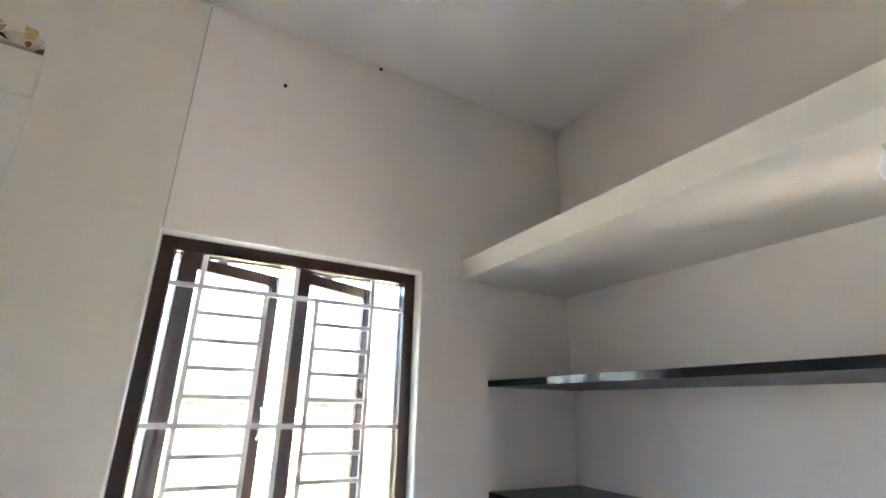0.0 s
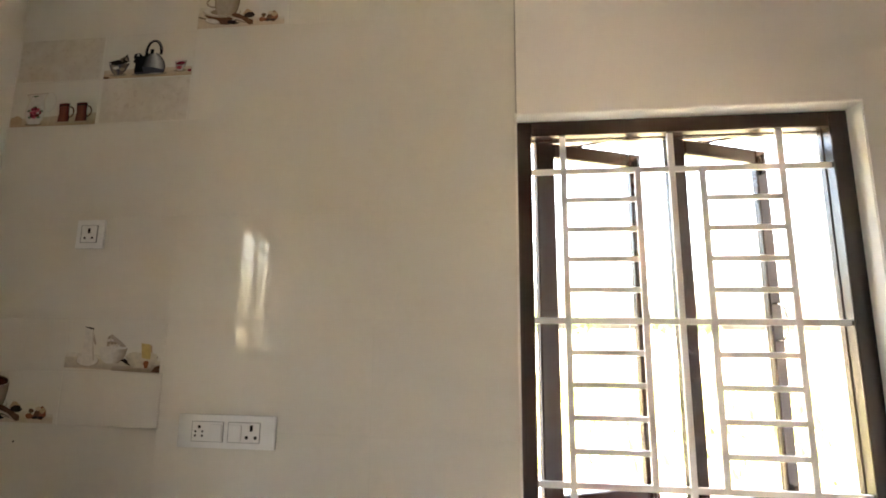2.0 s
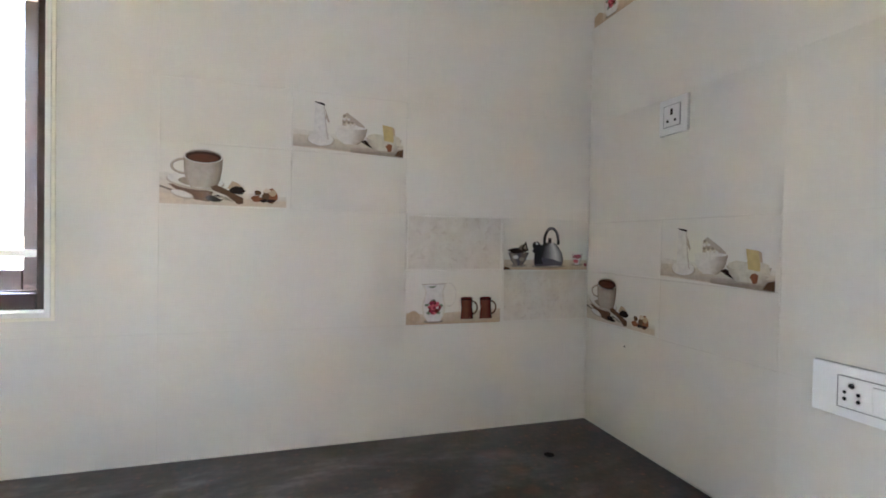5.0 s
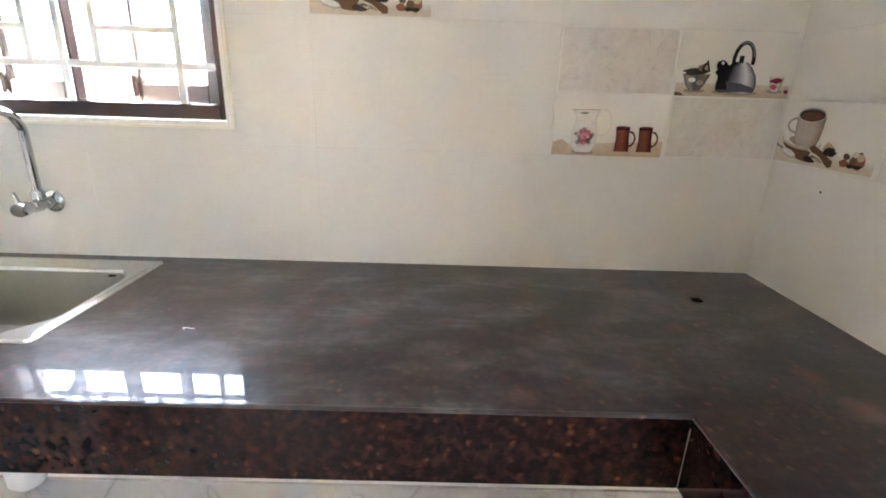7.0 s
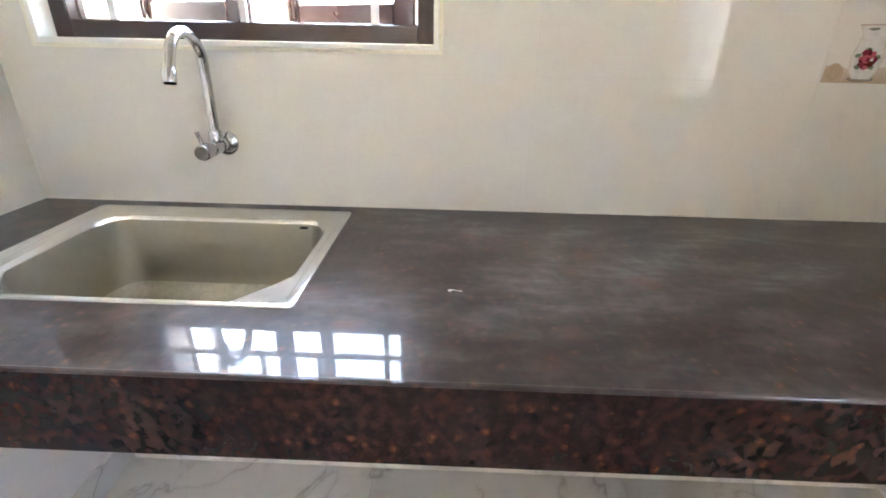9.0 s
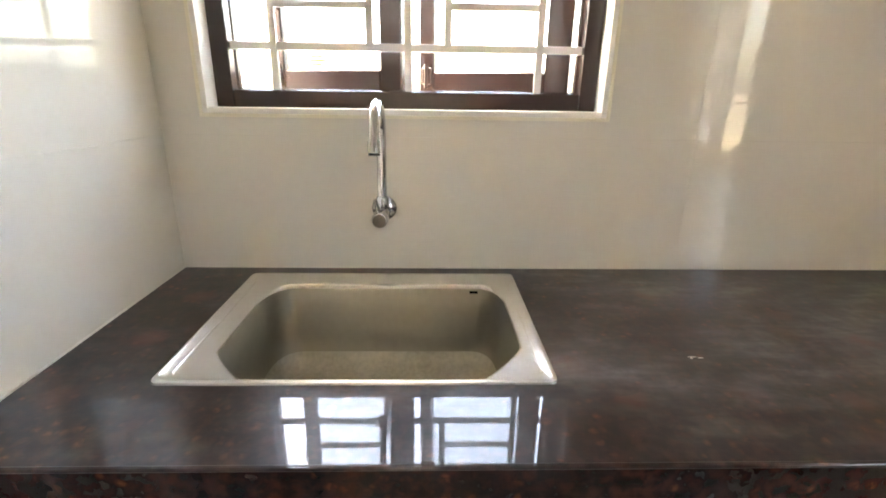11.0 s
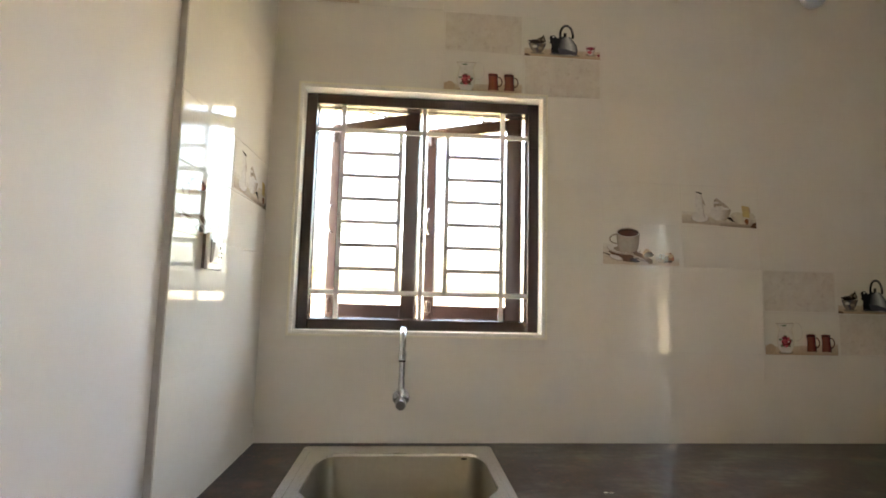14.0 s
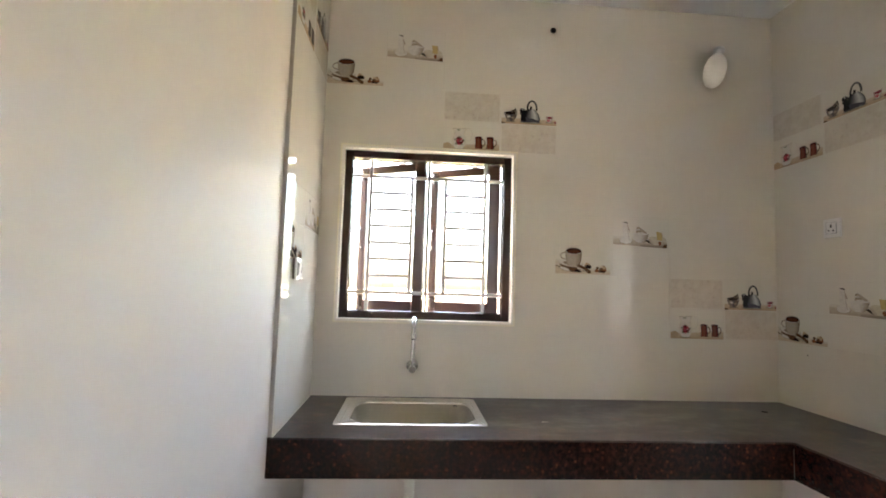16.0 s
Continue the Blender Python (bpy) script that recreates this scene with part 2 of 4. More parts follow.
M_BULB = mat("frosted_white_bulb", (0.93, 0.92, 0.89), 0.3, vary=0.02)
M_FLOOR = marble_material("marble_floor_tile", (0.70, 0.67, 0.62), (0.14, 0.11, 0.08), 0.10)
M_GLASS = glass_material()
M_SAND = mat("pale_sandy_ground", (0.21, 0.180, 0.130), 0.9, vary=0.2, scale=0.6)
M_GRASS = foliage_material("dry_grass", (0.26, 0.26, 0.06), (0.16, 0.21, 0.05))
M_LEAF = foliage_material("green_leaves", (0.05, 0.11, 0.03), (0.09, 0.15, 0.04))
M_YELLOW = mat("yellow_sign_paint", (0.62, 0.36, 0.03), 0.5, vary=0.06, scale=8)
M_BARK = mat("bark", (0.14, 0.10, 0.07), 0.9, vary=0.2, scale=10)


# ---- mesh helpers ----
def mesh_ob(name, bm, materials, parent=None, m=None, smooth=False):
    me = bpy.data.meshes.new(name)
    bmesh.ops.recalc_face_normals(bm, faces=bm.faces)
    bm.to_mesh(me)
    bm.free()
    for k in materials if isinstance(materials, (list, tuple)) else [materials]:
        me.materials.append(k)
    if smooth:
        for p in me.polygons:
            p.use_smooth = True
        me.set_sharp_from_angle(angle=radians(38))
    return place(name, me, parent, m)


def place(name, me, parent=None, m=None):
    ob = new(name, me)
    if parent:
        ob.parent = parent
    if m is not None:
        ob.matrix_basis = m
    return ob


def part(name, bm, material, parent, label="", smooth=False):
    ob = mesh_ob(name, bm, material, parent, smooth=smooth)
    return tagged(ob, label) if label else ob


def empty(name, label="", category="", kind="", group=""):
    return tagged(new(name), label, category, group, kind)


def box(bm, a, b, bevel=0.0, m=None):
    """A box from corner a to corner b, with rounded edges."""
    x0, y0, z0 = (min(p, q) for p, q in zip(a, b))
    x1, y1, z1 = (max(p, q) for p, q in zip(a, b))
    vs = [bm.verts.new(v) for v in ((x0, y0, z0), (x1, y0, z0), (x1, y1, z0), (x0, y1, z0), (x0, y0, z1), (x1, y0, z1), (x1, y1, z1), (x0, y1, z1))]
    fs = [bm.faces.new([vs[i] for i in f]) for f in ((3, 2, 1, 0), (4, 5, 6, 7), (0, 1, 5, 4), (1, 2, 6, 5), (2, 3, 7, 6), (3, 0, 4, 7))]
    if bevel > 0:
        es = {e for f in fs for e in f.edges}
        r = bmesh.ops.bevel(bm, geom=list(es), offset=bevel, segments=2, affect="EDGES", profile=0.6)
        vs = list({v for f in r["faces"] for v in f.verts} | {v for v in vs if v.is_valid})
    if m is not None:
        bmesh.ops.transform(bm, matrix=m, verts=vs)
    return bm


def boxed(a, b, bevel=0.0, m=None):
    return box(bmesh.new(), a, b, bevel, m)


def solid(us, vs, filled, to_xyz):
    """A slab of grid cells: us, vs are the grid lines, filled(i, j) says which cells are solid, to_xyz(u, v, side) places a corner."""
    bm = bmesh.new()
    seen = {}

    def vert(i, j, s):
        if (i, j, s) not in seen:
            seen[i, j, s] = bm.verts.new(to_xyz(us[i], vs[j], s))
        return seen[i, j, s]

    nu, nv = len(us) - 1, len(vs) - 1
    on = {(i, j) for i in range(nu) for j in range(nv) if filled(i, j)}
    for i, j in on:
        for s in (0, 1):
            bm.faces.new([vert(i, j, s), vert(i + 1, j, s), vert(i + 1, j + 1, s), vert(i, j + 1, s)])
        for di, dj, a, b in ((-1, 0, (i, j), (i, j + 1)), (1, 0, (i + 1, j), (i + 1, j + 1)), (0, -1, (i, j), (i + 1, j)), (0, 1, (i, j + 1), (i + 1, j + 1))):
            if (i + di, j + dj) not in on:
                bm.faces.new([vert(*a, 0), vert(*b, 0), vert(*b, 1), vert(*a, 1)])
    return bm


def lathe(bm, profile, origin, axis="z", n=28):
    """Revolves (radius, height) pairs round an axis through origin."""
    rings = []
    turn = {"z": Matrix(), "x": Matrix.Rotation(radians(90), 4, "Y"), "y": Matrix.Rotation(radians(-90), 4, "X")}[axis] if isinstance(axis, str) else axis
    for r, h in profile:
        rings.append([bm.verts.new(Vector(origin) + turn @ Vector((max(r, 1e-4) * math.cos(2 * math.pi * k / n), max(r, 1e-4) * math.sin(2 * math.pi * k / n), h))) for k in range(n)])
    for a, b in zip(rings, rings[1:]):
        for k in range(n):
            bm.faces.new([a[k], a[(k + 1) % n], b[(k + 1) % n], b[k]])
    bm.faces.new(rings[0])
    bm.faces.new(rings[-1])
    return bm


def tube(bm, pts, radius, n=14):
    """A round bar along a line of points."""
    pts = [Vector(p) for p in pts]
    rings = []
    side = None
    for i, p in enumerate(pts):
        d = (pts[min(i + 1, len(pts) - 1)] - pts[max(i - 1, 0)]).normalized()
        if side is None:
            side = d.orthogonal().normalized()
        side = (side - d * side.dot(d)).normalized()
        up = d.cross(side)
        rings.append([bm.verts.new(p + radius * (math.cos(2 * math.pi * k / n) * side + math.sin(2 * math.pi * k / n) * up)) for k in range(n)])
    for a, b in zip(rings, rings[1:]):
        for k in range(n):
            bm.faces.new([a[k], a[(k + 1) % n], b[(k + 1) % n], b[k]])
    bm.faces.new(rings[0])
    bm.faces.new(rings[-1])
    return bm


# ---- plan ----
WEST, NORTH, SOUTH = -1.634, 2.015, -0.380      # faces of the wall tiles
BACK = 0.026                                    # tile and mortar stand this far off the plaster
EAST, CEIL, TOP = 1.640, 2.983, 0.905
PW, PN, PS = WEST - BACK, NORTH + BACK, SOUTH - 0.016
THICK = 0.23
ROW_W, ROW_N, ROW0 = 0.3105, 0.3028, 1.2190    # row heights as laid on the two walls, first full joint
W_WIN = (-0.280, 0.602, 1.270, 2.145)           # y0, y1, z0, z1
N_WIN = (-0.013, 0.885, 0.955, 2.103)           # x0, x1, z0, z1
TILE_END_N, TILE_END_S = -0.014, -0.995
DOOR = (-0.360, 0.440, 2.10)                    # doorway assumed behind the camera, sized for fill light, y0, y1, height
COUNTER_X, COUNTER_Y = -0.986, 1.538            # front edges of the worktop


PLASTER = 2.008                                 # thicker plaster of the north wall beside the tiles


# ---- structure ----
def wall(name, us, vs, filled, to_xyz, label):
    return tagged(mesh_ob(name, solid(us, vs, filled, to_xyz), M_PAINT), label, "wall", kind="structure")


wall_west = wall("wall_west", [PS - THICK, W_WIN[0], W_WIN[1], PN + THICK], [0, W_WIN[2], W_WIN[3], CEIL], lambda i, j: (i, j) != (1, 1),
                 lambda u, v, s: (PW - THICK * s, u, v), "off-white plastered wall with cream kitchen tiles and a window")
wall_north = wall("wall_north", [PW, N_WIN[0], N_WIN[1], EAST], [0, N_WIN[2], N_WIN[3], CEIL], lambda i, j: (i, j) != (1, 1),
                  lambda u, v, s: (u, PN + THICK * s, v), "off-white painted wall with glazed tiles and a tall window")
part("plaster_coat", solid([TILE_END_N + 0.004, N_WIN[1], EAST], [0, N_WIN[2], N_WIN[3], CEIL], lambda i, j: (i, j) != (0, 1), lambda u, v, s: (u, PLASTER + (PN - PLASTER) * s, v)), M_PAINT, wall_north)
wall_south = wall("wall_south", [PW, EAST], [0, CEIL], lambda i, j: True, lambda u, v, s: (u, PS - THICK * s, v), "plain off-white painted wall with a tiled end")
wall_east = wall("wall_east", [PS - THICK, DOOR[0], DOOR[1], PN + THICK], [0, DOOR[2], CEIL], lambda i, j: (i, j) != (1, 0), lambda u, v, s: (EAST + THICK * s, u, v), "off-white painted wall with built-in shelves and an assumed doorway out of view")
UNSEEN_HALL = (EAST + THICK, 5.4, -2.8, 2.6)             # unseen hall beyond the doorway, added to feed in fill light
ROOF_X = UNSEEN_HALL[1] + THICK
wall("wall_hall_north", [UNSEEN_HALL[0], UNSEEN_HALL[1]], [0, CEIL], lambda i, j: True, lambda u, v, s: (u, UNSEEN_HALL[3] + THICK * s, v), "plain off-white wall of the added unseen hall")
wall("wall_hall_south", [UNSEEN_HALL[0], 3.1, 4.2, UNSEEN_HALL[1]], [0, 2.3, CEIL], lambda i, j: (i, j) != (1, 0), lambda u, v, s: (u, UNSEEN_HALL[2] - THICK * s, v), "off-white wall of the added unseen hall, with an opening for fill light")
wall("wall_hall_east", [UNSEEN_HALL[2] - THICK, UNSEEN_HALL[3] + THICK], [0, CEIL], lambda i, j: True, lambda u, v, s: (UNSEEN_HALL[1] + THICK * s, u, v), "plain off-white wall of the added unseen hall")
wall("wall_hall_west", [UNSEEN_HALL[2] - THICK, PS - THICK], [0, CEIL], lambda i, j: True, lambda u, v, s: (EAST + THICK * s, u, v), "plain off-white wall of the added unseen hall")
wall("wall_hall_west_end", [PN + THICK, UNSEEN_HALL[3] + THICK], [0, CEIL], lambda i, j: True, lambda u, v, s: (EAST + THICK * s, u, v), "plain off-white wall of the added unseen hall")
tagged(mesh_ob("ceiling", solid([PW - THICK, EAST, ROOF_X], [UNSEEN_HALL[2], PS - THICK, PN + THICK, UNSEEN_HALL[3] + THICK], lambda i, j: j == 1 or i == 1, lambda u, v, s: (u, v, CEIL + 0.15 * s)), M_CEIL), "smooth white painted ceiling", "ceiling", kind="structure")
floor = tagged(mesh_ob("floor", boxed((PW - THICK, UNSEEN_HALL[2] - THICK, -0.12), (UNSEEN_HALL[1] + THICK, UNSEEN_HALL[3] + THICK, -0.006)), M_GROUT), "pale marble tiled floor with thin dark veins", "floor", kind="structure")


def skirting(name, a, b):
    tagged(mesh_ob(name, boxed(a, b, 0.002), M_FLOOR), "pale marble skirting along the wall foot", "skirting", kind="structure")


skirting("baseboard_west", (PW, PS + 0.012, 0), (PW + 0.012, PN - 0.012, 0.10))
skirting("baseboard_north", (PW, PN - 0.012, 0), (TILE_END_N, PN, 0.10))
skirting("baseboard_north_plaster", (TILE_END_N, PLASTER - 0.012, 0), (EAST, PLASTER, 0.10))
skirting("baseboard_south", (PW, PS, 0), (EAST, PS + 0.012, 0.10))


# ---- windows ----
def bar_frame(bm, u0, u1, v0, v1, width, d0, d1, to, bevel=0.003):
    """Four mitre-free members round an opening; to(u, d, v) gives the world point."""
    for a, b in (((u0, v0), (u0 + width, v1)), ((u1 - width, v0), (u1, v1)), ((u0 + width, v1 - width), (u1 - width, v1)), ((u0 + width, v0), (u1 - width, v0 + width))):
        box(bm, to(a[0], d0, a[1]), to(b[0], d1, b[1]), bevel)
    return bm


def make_window(name, win, to, levels, verticals, ladders, rungs, hinges, reach, label, side, wall_label, edge):
    """A recessed painted frame with a welded grille and two glazed shutters that stand ajar outwards.
    to(u, d, v): u along the wall, d outwards from the tile face, v up. side: +1 when the hinges are on the low-u side."""
    u0, u1, v0, v1 = win
    w = empty(name, label, "window", "structure")
    part("window_reveal", bar_frame(bmesh.new(), u0 - 0.004, u1 + 0.004, v0 - 0.004, v1 + 0.004, edge, -0.004, 0.052, to, 0.002), M_REVEAL, w, wall_label)
    if edge > 0.01:
        part("putty_edge", bar_frame(bmesh.new(), u0 - 0.012, u1 + 0.012, v0 - 0.012, v1 + 0.012, 0.0075, -0.003, 0.004, to, 0.001), M_TRIM_CREAM, w, "cream putty line round the opening")
    bm = bar_frame(bmesh.new(), u0 + edge - 0.006, u1 - edge + 0.006, v0 + edge - 0.006, v1 - edge + 0.006, 0.052 - edge, 0.050, 0.105, to, 0.004)
    bar_frame(bm, u0 + 0.044, u1 - 0.044, v0 + 0.044, v1 - 0.044, 0.005, 0.085, 0.105, to, 0.002)
    part("window_frame", bm, M_BROWN, w, "dark brown painted frame")
    grille = empty("grille", "white welded window grille")
    grille.parent = w
    hu0, hu1, hv0, hv1 = u0 + 0.046, u1 - 0.046, v0 + 0.046, v1 - 0.046
    r = 0.0083
    for v in levels:
        part("grille_bar", boxed(to(hu0, 0.062, v - r), to(hu1, 0.071, v + r), 0.002), M_GRILLE, grille)
    for u in verticals:
        part("grille_bar", boxed(to(u - r, 0.060, hv0), to(u + r, 0.069, hv1), 0.002), M_GRILLE, grille)
    for a, b in ladders:
        inner = b if a in verticals else a
        part("grille_bar", boxed(to(inner - r, 0.060, levels[0]), to(inner + r, 0.069, levels[-1]), 0.002), M_GRILLE, grille)
        for lo, hi in zip(levels, levels[1:]):
            for k in range(1, rungs + 1):
                v = lo + (hi - lo) * k / (rungs + 1)
                part("grille_rung", boxed(to(a, 0.061, v - r * 0.9), to(b, 0.070, v + r * 0.9), 0.002), M_GRILLE, grille)
    for hinge, angle in hinges:
        shutter(w, hinge, reach, hv0 - 0.01, hv1 + 0.01, angle, to, side)
    return w


def shutter(parent, hinge, reach, v0, v1, angle, to, side):
    """One glazed casement, swung outwards by angle degrees about its hinge."""
    ca, sa = math.cos(radians(angle)), math.sin(radians(angle))

    def at(s, d, v):
        return Vector(to(hinge + side * (s * ca - d * sa), 0.112 + s * sa + d * ca, v))

    def beam(bm, s0, s1, d0, d1, z0, z1, bevel=0.003):
        vs = [bm.verts.new(at(*p)) for p in ((s0, d0, z0), (s1, d0, z0), (s1, d1, z0), (s0, d1, z0), (s0, d0, z1), (s1, d0, z1), (s1, d1, z1), (s0, d1, z1))]
        fs = [bm.faces.new([vs[i] for i in f]) for f in ((3, 2, 1, 0), (4, 5, 6, 7), (0, 1, 5, 4), (1, 2, 6, 5), (2, 3, 7, 6), (3, 0, 4, 7))]
        if bevel > 0:
            bmesh.ops.bevel(bm, geom=list({e for f in fs for e in f.edges}), offset=bevel, segments=1, affect="EDGES")

    w, f, t = 0.060, 0.044, 0.026                  # hinge stile, other members, thickness
    bm = bmesh.new()
    beam(bm, 0, w, 0, t, v0, v1)
    beam(bm, reach - f, reach, 0, t, v0, v1)
    beam(bm, w, reach - f, 0, t, v1 - f, v1)
    beam(bm, w, reach - f, 0, t, v0, v0 + w)
    leaf = part("shutter", bm, M_BROWN, parent, "dark brown shutter standing ajar")
    g = bmesh.new()
    beam(g, w - 0.004, reach - f + 0.004, 0.010, 0.014, v0 + w - 0.004, v1 - f + 0.004, 0)
    pane = part("pane", g, M_GLASS, leaf, "clear glass pane")
    pane.visible_shadow = False
    for v in (v0 - 0.004, v1 + 0.004):
        stay = bmesh.new()
        tube(stay, [to(hinge + side * 0.285, 0.104, v), at(0.145, 0.012, v)], 0.0035, 6)
        tube(stay, [at(0.125, 0.012, v), at(0.165, 0.012, v)], 0.0055, 6)
        part("stay_arm", stay, M_BROWN, leaf, "thin dark stay arm")
    mid = (v0 + v1) / 2
    pts = [at(reach - 0.024, 0.001, mid - 0.055), at(reach - 0.024, -0.018, mid - 0.052), at(reach - 0.024, -0.029, mid - 0.032), at(reach - 0.024, -0.032, mid),
           at(reach - 0.024, -0.029, mid + 0.032), at(reach - 0.024, -0.018, mid + 0.052), at(reach - 0.024, 0.001, mid + 0.055)]
    part("handle", tube(bmesh.new(), pts, 0.0036, 8), M_CHROME, leaf, "small bright pull handle", True)
    for v in (v0 + 0.05, v1 - 0.05):
        hb = bmesh.new()
        beam(hb, reach - 0.04, reach - 0.012, -0.010, 0.001, v - 0.022, v + 0.022)
        tube(hb, [at(reach - 0.026, -0.008, v - 0.03), at(reach - 0.026, -0.008, v + 0.03)], 0.006, 8)
        part("bolt", hb, M_BROWN, leaf, "dark tower bolt")


def to_west(u, d, v):
    return (WEST - d, u, v)


def to_north(u, d, v):
    return (u, NORTH + d, v)


make_window("window_1", W_WIN, to_west, (1.409, 2.008), (-0.138, 0.162, 0.459), ((-0.138, 0.076), (0.251, 0.459)), 6, ((0.143, 27), (0.543, 27)), 0.406,
            "dark brown window with white grille and two shutters ajar above the sink", -1, "white plaster reveal", 0.012)
make_window("window_2", N_WIN, to_north, (1.101, 1.526, 1.952), (0.124, 0.423, 0.713), ((0.124, 0.329), (0.504, 0.713)), 4, ((0.054, 23), (0.436, 23)), 0.378,
            "tall dark brown window with white grille and two shutters ajar", 1, "white plaster reveal", 0.0065)


# ---- worktop, sink, tap ----
SINK = (-1.588, -1.146, -0.199, 0.408)          # x0, x1, y0, y1
worktop = empty("worktop", "L-shaped dusty brown granite kitchen worktop with deep front edge", "worktop")
xs = [WEST, SINK[0] + 0.014, SINK[1] - 0.014, COUNTER_X, TILE_END_N]
ys = [SOUTH - 0.02, SINK[2] + 0.014, SINK[3] - 0.014, COUNTER_Y, NORTH]
slab = part("slab", solid(xs, ys, lambda i, j: (i < 3 and (i, j) != (1, 1)) or j == 3, lambda u, v, s: (u, v, TOP - 0.022 * s)), M_GRANITE_TOP, worktop, "brown granite slab hazy with dust")
slab.data.materials.append(M_GRANITE)
for face in slab.data.polygons:
    face.material_index = 0 if abs(face.normal.z) > 0.5 else 1
AP = 0.767
part("front_edge", boxed((COUNTER_X - 0.022, SOUTH - 0.02, AP), (COUNTER_X - 0.001, COUNTER_Y, TOP - 0.0225), 0.0006), M_GRANITE, worktop, "polished brown granite edge strip")
part("front_edge", boxed((COUNTER_X - 0.020, COUNTER_Y + 0.0005, AP), (TILE_END_N, COUNTER_Y + 0.022, TOP - 0.0225), 0.0006), M_GRANITE, worktop, "polished brown granite edge strip")
part("underside", solid([PW, SINK[0] + 0.014, SINK[1] - 0.014, COUNTER_X - 0.024, TILE_END_N], [PS, SINK[2] + 0.014, SINK[3] - 0.014, COUNTER_Y + 0.024, PN], lambda i, j: (i < 3 and (i, j) != (1, 1)) or j == 3,
                        lambda u, v, s: (u, v, TOP - 0.0225 - 0.05 * s)), M_REVEAL, worktop, "white plastered concrete underside")
# bead added along the front edges; the paler top granite paints their highlight line
part("edge_highlight_bead", tube(bmesh.new(), [(COUNTER_X - 0.0028, SOUTH - 0.02, TOP - 0.0033), (COUNTER_X - 0.0028, COUNTER_Y, TOP - 0.0033)], 0.004, 10), M_GRANITE_TOP, worktop, smooth=True)
part("edge_highlight_bead", tube(bmesh.new(), [(COUNTER_X, COUNTER_Y + 0.0028, TOP - 0.0033), (TILE_END_N, COUNTER_Y + 0.0028, TOP - 0.0033)], 0.004, 10), M_GRANITE_TOP, worktop, smooth=True)
part("edge_bottom_line", boxed((COUNTER_X - 0.020, SOUTH - 0.01, AP - 0.0025), (COUNTER_X - 0.004, COUNTER_Y, AP), 0.001), M_REVEAL, worktop, "thin white line under the edge")


part("corner_joint", boxed((COUNTER_X - 0.0012, COUNTER_Y - 0.0008, AP), (COUNTER_X + 0.0002, COUNTER_Y + 0.0004, TOP - 0.024), 0.0002), M_DARKBOX, worktop, "thin grey joint where the edge strips meet")
for a, b in (((WEST, SOUTH, TOP), (WEST + 0.0025, NORTH, TOP + 0.0022)), ((WEST + 0.0025, NORTH - 0.0025, TOP), (TILE_END_N, NORTH, TOP + 0.0022)), ((WEST + 0.0025, SOUTH, TOP), (COUNTER_X, SOUTH + 0.0032, TOP + 0.0026))):
    part("wall_joint", boxed(a, b, 0.0008), M_GROUT, worktop, "thin pale grout line against the tiles")
spot = bmesh.new()
for dx, dy, l, wd in ((0.0, 0.0, 0.008, 0.0013), (0.003, 0.013, 0.006, 0.0010), (0.004, -0.003, 0.0025, 0.002)):
    lathe(spot, [(1.0, 0.0), (0.9, 0.35), (0.5, 0.6), (0.0, 0.7)], (0, 0, 0), n=12)
    bmesh.ops.transform(spot, matrix=Matrix.Translation((-1.224 + dx, 0.650 + dy, TOP)) @ Matrix.Diagonal((wd, l, 0.0012, 1)), verts=spot.verts[-48:])
part("paint_spot", spot, M_GROUT, worktop, "small dried white paint spot")


def inset_loop(x0, x1, y0, y1, cuts, n_arc=6):
    """A rectangle with cut or rounded corners: cuts are (size, round) for front-left, front-right, back-right, back-left."""
    out = []
    corners = ((x1, y0, 0, 1, -1, 0), (x1, y1, -1, 0, 0, -1), (x0, y1, 0, -1, 1, 0), (x0, y0, 1, 0, 0, 1))
    for (cx, cy, ax, ay, bx, by), (size, rnd) in zip(corners, cuts):
        sx, sy = size if isinstance(size, tuple) else (size, size)
        p, q = Vector((cx + bx * sx, cy + by * sy)), Vector((cx + ax * sx, cy + ay * sy))
        c = Vector((cx, cy))
        for k in range(n_arc + 1):
            t = k / n_arc
            curve = (1 - t) ** 2 * p + 2 * t * (1 - t) * c + t * t * q
            out.append(curve * rnd + (p + (q - p) * t) * (1 - rnd))
    return out


